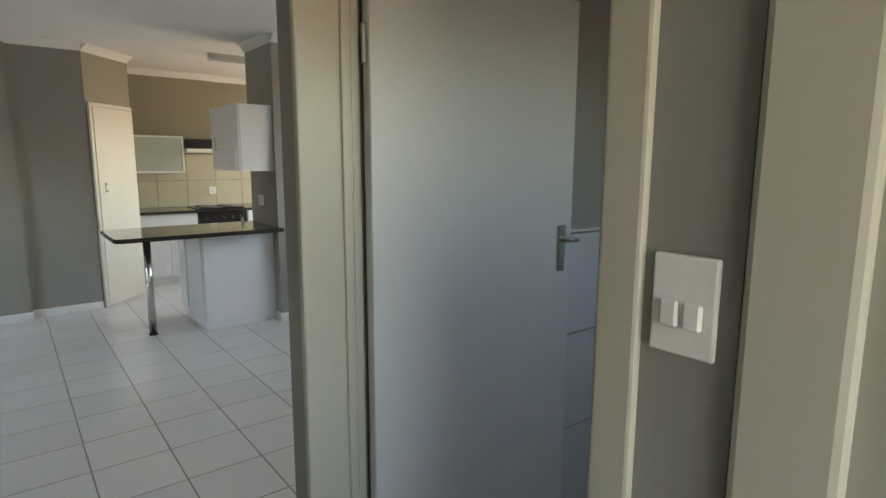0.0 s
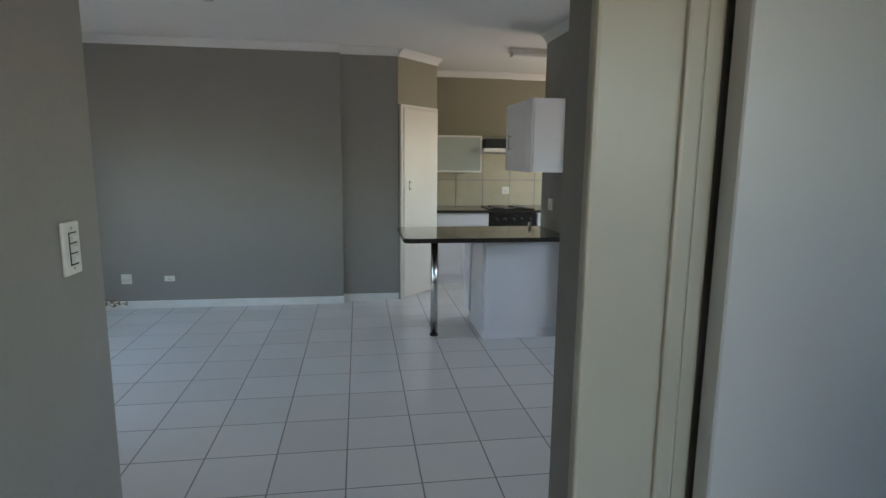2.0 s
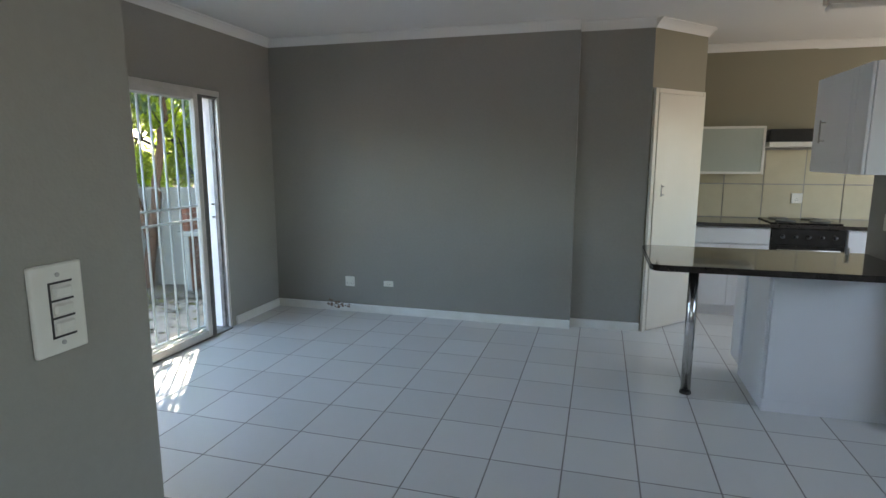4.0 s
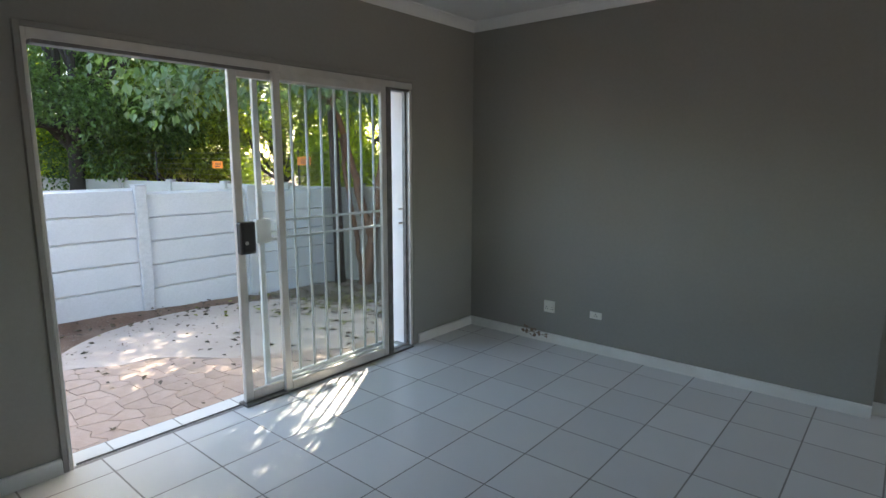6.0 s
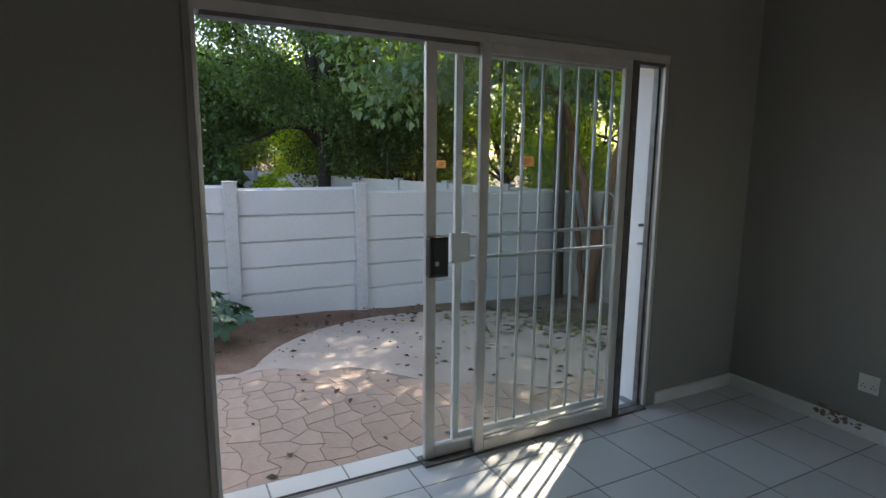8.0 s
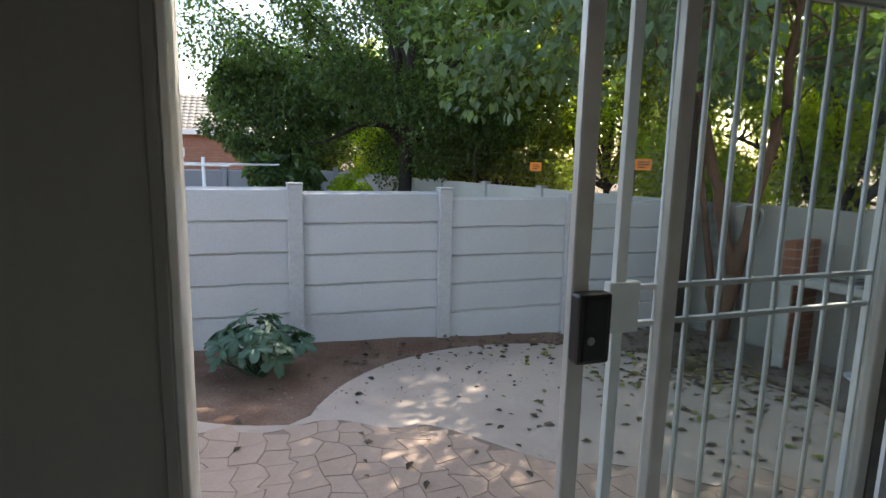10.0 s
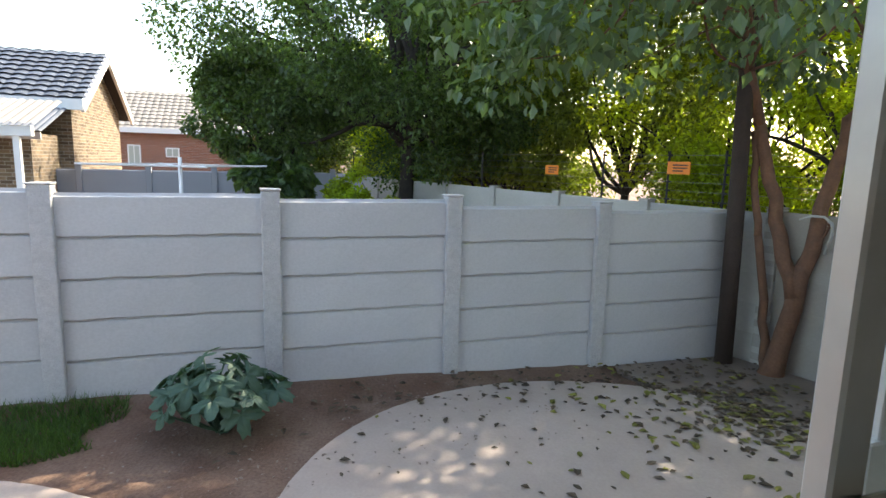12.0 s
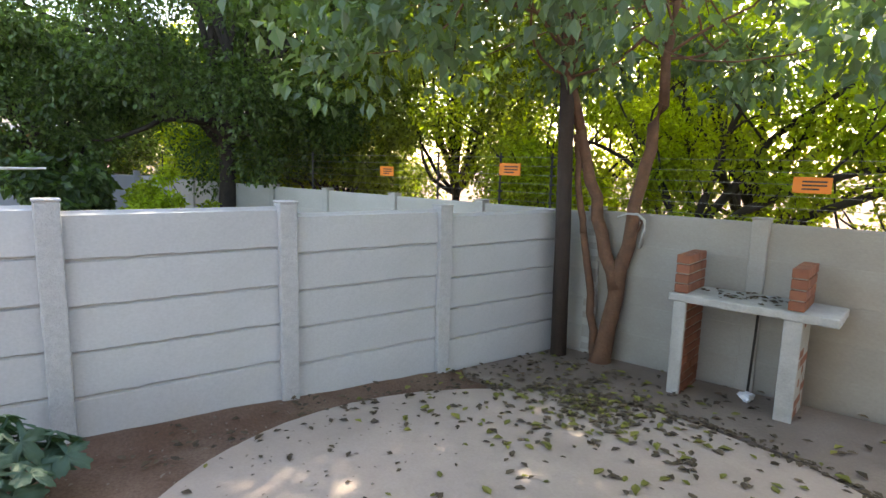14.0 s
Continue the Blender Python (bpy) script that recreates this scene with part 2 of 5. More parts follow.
DRY_LEAF = mat("dry brown leaf", (0.105, 0.075, 0.045), 0.8, island=0.5)
YELLOW_LEAF = mat("fallen yellow-green leaf", (0.21, 0.20, 0.035), 0.7, island=0.4)
ORANGE = mat("orange warning plate", (0.85, 0.24, 0.02), 0.5, spots=(0.75, 0.2, 0.02), scale=20, mix=0.4)
WIRE = mat("galvanised wire", (0.22, 0.22, 0.21), 0.4, metal=0.8)
BLACK_POST = mat("black fence bracket", (0.02, 0.02, 0.02), 0.6)
PAPER = mat("crumpled white plastic", (0.75, 0.78, 0.82), 0.5, spots=(0.6, 0.65, 0.75), scale=15, mix=0.5)


# ---------------------------------------------------------------- helpers
def mesh_of(bm, material, name="mesh", smooth=False):
    me = bpy.data.meshes.new(name)
    bm.to_mesh(me)
    bm.free()
    for m in (material if isinstance(material, (list, tuple)) else [material]):
        me.materials.append(m)
    if smooth:
        me.polygons.foreach_set("use_smooth", [True] * len(me.polygons))
    return me


def part(name, bm, material, parent=None, label="", smooth=False, at=None):
    ob = new(name, mesh_of(bm, material, name, smooth))
    if parent:
        ob.parent = parent
    if at is not None:
        ob.matrix_basis = at
    if label:
        ob["label"] = label
    return ob


def thing(name, label, category, m=None, group="", kind=""):
    ob = new(name)
    ob.empty_display_size = 0.1
    if m is not None:
        ob.matrix_basis = m
    return tagged(ob, label, category, group, kind)


def box(bm, x0, x1, y0, y1, z0, z1, bevel=0.0, turn=None, seg=1):
    """Adds a box; turn is a matrix applied to it."""
    g = bmesh.ops.create_cube(bm, size=1.0)
    vs = g["verts"]
    bmesh.ops.scale(bm, vec=(x1 - x0, y1 - y0, z1 - z0), verts=vs)
    bmesh.ops.translate(bm, vec=((x0 + x1) / 2, (y0 + y1) / 2, (z0 + z1) / 2), verts=vs)
    if bevel:
        es = list({e for v in vs for e in v.link_edges})
        r = bmesh.ops.bevel(bm, geom=es, offset=bevel, segments=seg, affect="EDGES", profile=0.5)
        vs = list({v for f in r["faces"] for v in f.verts} | {v for v in vs if v.is_valid})
    if turn is not None:
        bmesh.ops.transform(bm, matrix=turn, verts=vs)
    return bm


def boxes(*specs, bevel=0.0, seg=1):
    bm = bmesh.new()
    for s in specs:
        box(bm, *s, bevel=bevel, seg=seg)
    return bm


def tube(bm, pts, radii, sides=10, cap=True):
    """A swept round bar through pts."""
    rings = []
    up = Vector((0.13, 0.07, 1)).normalized()
    for i, p in enumerate(pts):
        p = Vector(p)
        d = (Vector(pts[min(i + 1, len(pts) - 1)]) - Vector(pts[max(i - 1, 0)])).normalized()
        a = d.cross(up)
        if a.length < 0.2:
            a = d.cross(Vector((1, 0.1, 0)))
        a.normalize()
        b = d.cross(a)
        r = radii[i] if isinstance(radii, (list, tuple)) else radii
        rings.append([bm.verts.new(p + (a * math.cos(k * math.tau / sides) + b * math.sin(k * math.tau / sides)) * r) for k in range(sides)])
    for q, s in zip(rings, rings[1:]):
        for k in range(sides):
            bm.faces.new((q[k], q[(k + 1) % sides], s[(k + 1) % sides], s[k]))
    if cap:
        bm.faces.new(rings[0][::-1])
        bm.faces.new(rings[-1])
    return bm


def prism(bm, outline, z0, z1):
    """An upright slab with a plan outline."""
    lo = [bm.verts.new((x, y, z0)) for x, y in outline]
    hi = [bm.verts.new((x, y, z1)) for x, y in outline]
    n = len(outline)
    bm.faces.new(lo[::-1])
    bm.faces.new(hi)
    for i in range(n):
        bm.faces.new((lo[i], lo[(i + 1) % n], hi[(i + 1) % n], hi[i]))
    bmesh.ops.recalc_face_normals(bm, faces=bm.faces)
    return bm


def structure(name, bm, material, label, category, smooth=False):
    return tagged(part(name, bm, material, smooth=smooth), label, category, kind="structure")


def ground_z(x, y):
    heap = min(1.0, max(0.0, (-3.56 - x) / 0.16)) * (0.04 + 0.035 * min(1.0, max(0.0, -0.6 - y))) * min(1.0, max(0.0, (0.22 - y) / 0.3))
    return -0.235 - 0.023 * (y + 1.2) + 0.026 * max(x, -4.2) + heap


# ---------------------------------------------------------------- the house: walls, floor, ceiling
CEIL_Z, HEAD_Z = 2.60, 2.035
DOOR_Y0, DOOR_Y1 = -3.185, -0.775       # sliding door opening
WALL_T = 0.23
PX0, PX1 = 2.355, 3.40                  # passage faces
SOUTH = -4.10                           # south face of the living room
RIGHT_X = 6.9                           # far side of the open-plan room
KITCHEN_Y = 1.40

structure("wall_west", boxes((-WALL_T, 0, DOOR_Y1, 0.25, -0.6, CEIL_Z), (-WALL_T, 0, SOUTH - 0.2, DOOR_Y0, -0.6, CEIL_Z), (-WALL_T, 0, DOOR_Y0, DOOR_Y1, HEAD_Z, CEIL_Z)),
          WALL, "grey painted wall round the sliding door", "wall")
structure("wall_north", boxes((0, 2.912, 0, 0.25, -0.1, CEIL_Z)), WALL, "grey painted feature wall with sockets", "wall")
structure("wall_pier", boxes((2.912, 3.495, 0.083, 0.25, -0.1, CEIL_Z)), WALL, "grey painted recessed pier", "wall")
structure("wall_living_south", boxes((0, PX0, SOUTH - 0.15, SOUTH, -0.1, CEIL_Z)), WALL, "grey painted wall", "wall")
structure("wall_passage_west", boxes((PX0 - 0.15, PX0, -7.4, SOUTH - 0.15, -0.1, CEIL_Z)), WALL, "grey painted passage wall with a switch", "wall")
structure("wall_passage_end", boxes((PX0 - 0.15, 2.50, -7.55, -7.4, -0.1, CEIL_Z), (3.26, 4.0, -7.55, -7.4, -0.1, CEIL_Z), (4.9, RIGHT_X, -7.55, -7.4, -0.1, CEIL_Z),
                                    (2.50, 3.26, -7.55, -7.4, -0.1, 0.95), (2.50, 3.26, -7.55, -7.4, 2.05, CEIL_Z), (4.0, 4.9, -7.55, -7.4, -0.1, 1.55), (4.0, 4.9, -7.55, -7.4, 2.05, CEIL_Z)), PASSAGE, "beige painted end wall", "wall")
# bathroom doorway in the passage's east wall
BD0, BD1 = -5.995, -5.045
structure("wall_passage_east", boxes((PX1, PX1 + 0.17, BD1, -4.94, -0.1, CEIL_Z), (PX1, PX1 + 0.04, -6.16, BD0, -0.1, CEIL_Z), (PX1 + 0.04, PX1 + 0.10, -6.16, BD0 - 0.08, -0.1, CEIL_Z), (PX1, PX1 + 0.17, BD0, BD1, 2.06, CEIL_Z)),
          WALL, "grey painted wall round the bathroom doorway", "wall")
structure("wall_living_south_east", boxes((PX1 + 0.17, RIGHT_X, -5.04, -4.82, -0.1, CEIL_Z)), WALL, "grey painted wall", "wall")
structure("wall_passage_east_end", boxes((PX1 + 0.0, PX1 + 0.20, -7.4, -6.24, -0.1, CEIL_Z)), PASSAGE, "beige painted wall", "wall")
# kitchen
ND = Vector((0.455, 0.49)).normalized()
bm = bmesh.new()
n2 = Vector((-ND.y, ND.x))
a, b2 = Vector((3.495, 0.086)), Vector((3.965, 0.592))
prism(bm, [tuple(a), tuple(b2), (3.965, KITCHEN_Y + 0.2), (3.495, KITCHEN_Y + 0.2)], -0.1, CEIL_Z)
structure("wall_pantry", bm, KITCHEN_WALL, "olive painted corner wall round the pantry door", "wall")
structure("wall_kitchen_north", boxes((3.965, 5.06, KITCHEN_Y, KITCHEN_Y + 0.2, -0.1, CEIL_Z), (5.06, RIGHT_X, KITCHEN_Y + 0.05, KITCHEN_Y + 0.2, -0.1, CEIL_Z)), KITCHEN_WALL, "olive painted kitchen wall", "wall")
structure("wall_nib", boxes((4.76, RIGHT_X, -1.465, -1.32, -0.1, CEIL_Z), (4.76, 4.91, -1.32, -0.80, -0.1, CEIL_Z)), WALL, "grey painted wall end beside the breakfast bar", "wall")
# The opening at y -4.35 to -2.25 is added only to admit fill light.
structure("wall_east", boxes((RIGHT_X, RIGHT_X + 0.2, -7.4, -4.35, -0.1, CEIL_Z), (RIGHT_X, RIGHT_X + 0.2, -2.25, -0.9, -0.1, CEIL_Z), (RIGHT_X, RIGHT_X + 0.2, -4.35, -2.25, -0.1, 1.25), (RIGHT_X, RIGHT_X + 0.2, -4.35, -2.25, 2.05, CEIL_Z), (RIGHT_X, RIGHT_X + 0.2, 0.9, KITCHEN_Y + 0.2, -0.1, CEIL_Z),
                             (RIGHT_X, RIGHT_X + 0.2, -0.9, 0.9, -0.1, 1.0), (RIGHT_X, RIGHT_X + 0.2, -0.9, 0.9, 2.1, CEIL_Z)), KITCHEN_WALL, "olive painted wall with a kitchen window and an added light opening", "wall")
structure("ceiling", boxes((-0.35, RIGHT_X + 0.3, -7.6, KITCHEN_Y + 0.3, CEIL_Z, CEIL_Z + 0.12)), CEIL, "white painted plasterboard ceiling", "ceiling")


def cornice(name, p, q, side):
    """Coved strip along the wall from p to q; side is the direction into the room."""
    bm = bmesh.new()
    p, q, s = Vector(p), Vector(q), Vector(side).normalized()
    prof = [(0.0, -0.072), (0.006, -0.072), (0.012, -0.058), (0.028, -0.036), (0.052, -0.014), (0.066, -0.008), (0.066, 0.0), (0.0, 0.0)]
    ends = [[bm.verts.new((e.x + s.x * a, e.y + s.y * a, CEIL_Z + b)) for a, b in prof] for e in (p, q)]
    for k in range(len(prof)):
        bm.faces.new((ends[0][k], ends[0][(k + 1) % len(prof)], ends[1][(k + 1) % len(prof)], ends[1][k]))
    bm.faces.new(ends[0])
    bm.faces.new(ends[1][::-1])
    bmesh.ops.recalc_face_normals(bm, faces=bm.faces)
    structure(name, bm, CEIL, "white coved cornice", "cornice")


def skirting(name, p, q, side, h=0.075):
    bm = bmesh.new()
    p, q, s = Vector(p), Vector(q), Vector(side).normalized()
    prof = [(0.0, 0.0), (0.016, 0.0), (0.016, h - 0.012), (0.012, h - 0.003), (0.006, h), (0.0, h)]
    ends = [[bm.verts.new((e.x + s.x * a, e.y + s.y * a, b)) for a, b in prof] for e in (p, q)]
    for k in range(len(prof)):
        bm.faces.new((ends[0][k], ends[0][(k + 1) % len(prof)], ends[1][(k + 1) % len(prof)], ends[1][k]))
    bm.faces.new(ends[0])
    bm.faces.new(ends[1][::-1])
    bmesh.ops.recalc_face_normals(bm, faces=bm.faces)
    structure(name, bm, TRIM, "white painted timber skirting board, scuffed", "skirting")


for nm, p, q, s in (("north", (0, 0), (2.912, 0), (0, -1)), ("pier", (2.912, 0.083), (3.495, 0.083), (0, -1)), ("west", (0, 0), (0, SOUTH), (1, 0)),
                    ("pantry", a, b2, (ND.y, -ND.x)), ("kitchen", (3.965, KITCHEN_Y), (5.06, KITCHEN_Y), (0, -1)), ("kitchen_recess", (5.06, KITCHEN_Y + 0.05), (RIGHT_X, KITCHEN_Y + 0.05), (0, -1)),
                    ("nib_side", (4.76, -0.80), (4.76, -1.465), (-1, 0)), ("nib", (4.76, -1.465), (RIGHT_X, -1.465), (0, -1)), ("nib_kitchen", (3.965, 0.592), (3.965, KITCHEN_Y), (1, 0)),
                    ("south", (0, SOUTH), (PX0, SOUTH), (0, 1)), ("south_east", (PX1, -4.94), (RIGHT_X, -4.94), (0, 1))):
    cornice("cornice_" + nm, p, q, s)
for nm, p, q, s in (("north", (0, 0), (2.912, 0), (0, -1)), ("pier", (2.912, 0.083), (3.495, 0.083), (0, -1)), ("west_a", (0, 0), (0, DOOR_Y1 + 0.066), (1, 0)),
                    ("west_b", (0, DOOR_Y0), (0, SOUTH), (1, 0)), ("nib", (4.744, -1.465), (RIGHT_X, -1.465), (0, -1)), ("nib_side", (4.76, -1.465), (4.76, -1.35), (-1, 0)),
                    ("south", (0, SOUTH), (PX0, SOUTH), (0, 1)), ("passage", (PX0, SOUTH), (PX0, -7.4), (1, 0))):
    skirting("baseboard_" + nm, p, q, s)

# bathroom beyond the doorway
bath = thing("bathtub", "white enamelled bathtub against the tiled bathroom wall", "bathtub", pose(4.72, -5.07, 0))
part("apron", boxes((0.0, 0.52, -1.6, 0.0, 0.0, 0.50), bevel=0.02, seg=2), MELAMINE, bath)
part("rim", boxes((-0.03, 0.525, -1.62, 0.012, 0.50, 0.535), bevel=0.014, seg=2), MELAMINE, bath)
structure("wall_bathroom", boxes((5.25, 5.4, -7.4, -5.04, -0.1, CEIL_Z)), PASSAGE, "beige painted bathroom wall above tiles", "wall")

# ---------------------------------------------------------------- sliding door
win = thing("door_1", "white aluminium sliding glass door, pushed half open", "sliding door", kind="structure")
fr = boxes((-0.10, 0.014, DOOR_Y0, DOOR_Y0 + 0.018, 0, HEAD_Z), (-0.10, 0.014, DOOR_Y0 + 0.018, DOOR_Y1, HEAD_Z - 0.045, HEAD_Z), bevel=0.003)
part("frame", fr, ALU, win)
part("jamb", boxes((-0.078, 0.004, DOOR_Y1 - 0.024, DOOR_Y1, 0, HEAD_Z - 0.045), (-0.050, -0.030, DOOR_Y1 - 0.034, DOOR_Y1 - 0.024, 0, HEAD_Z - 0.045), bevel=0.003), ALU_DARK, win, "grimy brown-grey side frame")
part("jamb_strip", boxes((-0.006, 0.014, DOOR_Y1 - 0.030, DOOR_Y1 - 0.006, 0.01, HEAD_Z - 0.05), bevel=0.002), ALU, win, "pale aluminium bead")
structure("trim_reveal", boxes((-WALL_T, -0.080, DOOR_Y1 - 0.014, DOOR_Y1 - 0.001, -0.2, HEAD_Z), (-WALL_T, -0.102, DOOR_Y0 + 0.001, DOOR_Y0 + 0.012, -0.2, HEAD_Z)), OUTER, "white plastered outer reveal of the door opening", "reveal")
structure("trim_outer_face", boxes((-WALL_T - 0.02, -WALL_T - 0.002, DOOR_Y1, 0.27, -0.5, CEIL_Z), (-WALL_T - 0.02, -WALL_T - 0.002, SOUTH - 0.2, DOOR_Y0, -0.5, CEIL_Z), (-WALL_T - 0.02, -WALL_T - 0.002, DOOR_Y0, DOOR_Y1, HEAD_Z, CEIL_Z)), OUTER, "white plastered outer house wall", "wall")
part("inner_trim", boxes((0.0, 0.018, DOOR_Y0 - 0.028, DOOR_Y0, 0.0, HEAD_Z + 0.028), (0.0, 0.018, DOOR_Y0, DOOR_Y1, HEAD_Z, HEAD_Z + 0.028), bevel=0.004), WALL, win, "grey painted plaster edge")
structure("trim_door_edge", boxes((0.0, 0.012, DOOR_Y1 + 0.001, DOOR_Y1 + 0.058, 0.0, HEAD_Z + 0.028), bevel=0.006, seg=2), WALL, "grey plastered edge beside the sliding door", "trim")
part("bottom_track", boxes((-0.055, 0.044, DOOR_Y0 + 0.92, DOOR_Y1 - 0.035, 0.0, 0.012), (-0.012, -0.008, DOOR_Y0 + 0.035, DOOR_Y1 - 0.035, 0.006, 0.016)), ALU_DARK, win, "grimy track")
part("top_track", boxes((-0.06, 0.012, DOOR_Y0 + 0.035, DOOR_Y1 - 0.035, HEAD_Z - 0.062, HEAD_Z - 0.045)), ALU_DARK, win, "dark track")


def sliding_leaf(name, x, y0, y1, z0, z1, stile, parent):
    leaf = part(name, boxes((x - 0.016, x + 0.016, y0, y0 + stile, z0, z1), (x - 0.016, x + 0.016, y1 - stile, y1, z0, z1),
                            (x - 0.016, x + 0.016, y0 + stile, y1 - stile, z0, z0 + 0.06), (x - 0.016, x + 0.016, y0 + stile, y1 - stile, z1 - 0.05, z1), bevel=0.004), ALU, parent)
    pane = part("pane", boxes((x - 0.003, x + 0.003, y0 + stile, y1 - stile, z0 + 0.06, z1 - 0.05)), GLASS, leaf, "dusty glass pane")
    pane.visible_shadow = False
    return leaf


leaf_a = sliding_leaf("sliding_leaf", -0.016, -2.246, -1.02, 0.014, HEAD_Z - 0.05, 0.052, win)
leaf_b = sliding_leaf("fixed_leaf", 0.026, -1.990, -1.075, 0.012, HEAD_Z - 0.045, 0.048, win)
part("dark_seal", boxes((-0.004, 0.046, -1.074, -1.032, 0.012, HEAD_Z - 0.05)), ALU_DARK, win, "dark rubber seal")

# burglar gate behind the glass
gate = thing("security_gate", "white steel barred sliding security gate behind the glass door", "security gate", pose(-0.09, -1.5, 0))
GY0, GY1 = -2.055 + 1.5, -0.975 + 1.5
part("gate_frame", boxes((-0.012, 0.012, GY0, GY0 + 0.035, 0.035, 1.99), (-0.012, 0.012, GY1 - 0.03, GY1, 0.035, 1.99), (-0.012, 0.012, GY0 + 0.035, GY1 - 0.03, 0.035, 0.075), (-0.012, 0.012, GY0 + 0.035, GY1 - 0.03, 1.945, 1.985), bevel=0.002), GATE_WHITE, gate)
bar_me = mesh_of(tube(bmesh.new(), [(0, 0, 0.075), (0, 0, 1.945)], 0.0085, 8), GATE_WHITE, "bar", True)
for k in range(8):
    o = new("bar", bar_me)
    o.parent = gate
    o.location = (0, GY0 + 0.153 + k * 0.1166, 0)
for z in (0.985, 1.095):
    part("cross_bar", boxes((-0.010, 0.010, GY0 + 0.035, GY1 - 0.03, z - 0.008, z + 0.008), bevel=0.002), GATE_WHITE, gate)
part("lock_plate", boxes((-0.016, 0.016, GY0 - 0.02, GY0 + 0.085, 0.965, 1.115), bevel=0.003), GATE_WHITE, gate, "white steel lock plate")
tooth = bmesh.new()
prism(tooth, [(-0.014, -0.012), (0.014, -0.012), (0.006, 0.016), (-0.006, 0.016)], -0.003, 0.003)
bmesh.ops.rotate(tooth, cent=(0, 0, 0), matrix=Matrix.Rotation(radians(90), 3, "X") @ Matrix.Rotation(0, 3, "Z"), verts=tooth.verts)
bmesh.ops.rotate(tooth, cent=(0, 0, 0), matrix=Matrix.Rotation(radians(90), 3, "Z"), verts=tooth.verts)
tooth_me = mesh_of(tooth, GATE_WHITE, "hook")
for k in range(9):
    o = new("hook", tooth_me)
    o.parent = gate
    o.location = (0, GY0 + 0.09 + k * 0.125, 2.0)
for z in (0.985, 1.095):
    part("lug", boxes((-0.012, 0.004, 0.668, 0.711, z - 0.008, z + 0.008), bevel=0.002), GATE_WHITE, gate, "short white steel lug on the reveal")
lock = thing("gate_lock", "black plastic slam-lock box on the sliding door stile", "lock", pose(0.0, -2.215, 1.018))
part("case", boxes((-0.002, 0.046, -0.035, 0.065, -0.088, 0.102), bevel=0.010, seg=2), BLACK, lock)
part("face_plate", boxes((0.046, 0.050, -0.02, 0.05, -0.075, 0.09), bevel=0.002), BLACK, lock)
part("keyhole", tube(bmesh.new(), [(0.050, 0.0, -0.02), (0.054, 0.0, -0.02)], 0.011, 14), STEEL, lock, "small steel key cylinder")
# ---------------------------------------------------------------- kitchen
def handle(parent, m, length=0.13, r=0.005, out=0.028):
    bm = bmesh.new()
    tube(bm, [(0, -length / 2 - 0.015, 0), (0, length / 2 + 0.015, 0)], r, 8)
    tube(bm, [(0, -length / 2, 0), (-out, -length / 2, 0)], r * 0.9, 8)
    tube(bm, [(0, length / 2, 0), (-out, length / 2, 0)], r * 0.9, 8)
    return part("handle", bm, STEEL, parent, "slim brushed steel bow handle", True, m)


# breakfast bar: cupboard carcass, granite top, chrome leg
island = thing("bar_cupboard", "white melamine breakfast-bar cupboard on a plinth against the wall end", "cupboard", pose(4.10, -1.36, 0))
part("body", boxes((0.012, 0.655, 0.0, 0.62, 0.075, 0.862), bevel=0.003), MELAMINE, island)
part("plinth", boxes((0.004, 0.655, 0.006, 0.60, 0.0, 0.075), bevel=0.002), MELAMINE, island)
part("end_panel", boxes((-0.004, 0.014, 0.03, 0.50, 0.075, 0.862), bevel=0.002), MELAMINE, island)
part("side_door", boxes((-0.022, -0.004, 0.50, 0.73, 0.10, 0.855), bevel=0.003), MELAMINE, island)
part("back_body", boxes((-0.004, 0.655, 0.62, 0.73, 0.10, 0.862), bevel=0.003), MELAMINE, island)
bm = bmesh.new()
r = 0.05
prism(bm, [(3.415 + r, -1.61), (4.755, -1.615), (4.755, -0.83), (3.415 + r, -0.83), (3.415 + 0.015, -0.83 - 0.015), (3.415, -0.83 - r), (3.415, -1.61 + r), (3.415 + 0.015, -1.61 + 0.015)], 0.864, 0.900)
bmesh.ops.bevel(bm, geom=[e for e in bm.edges if abs(e.verts[0].co.z - e.verts[1].co.z) < 1e-5], offset=0.006, segments=2, affect="EDGES")
bar = thing("breakfast_bar", "polished black granite breakfast bar with clipped corners on a chrome leg", "breakfast bar")
part("slab", bm, GRANITE, bar)
leg = part("leg", tube(bmesh.new(), [(0, 0, 0.018), (0, 0, 0.864)], 0.030, 24), CHROME, bar, "round chrome leg", True, pose(3.707, -1.20, 0))
part("foot", tube(bmesh.new(), [(0, 0, 0), (0, 0, 0.012), (0, 0, 0.02)], [0.036, 0.036, 0.031], 24), BLACK, leg, "black rubber foot")
tagged(part("drinking_glass", tube(bmesh.new(), [(4.615, -0.93, 0.9), (4.615, -0.93, 0.945)], [0.011, 0.013], 12), PLASTIC), "small pale cup on the granite top", "cup")

wallcab = thing("wall_cabinet", "white melamine wall cabinet hung on the wall end", "wall cabinet", pose(4.45, -1.42, 1.405))
part("body", boxes((0.018, 0.31, 0.0, 0.77, 0.0, 0.585), bevel=0.002), MELAMINE, wallcab)
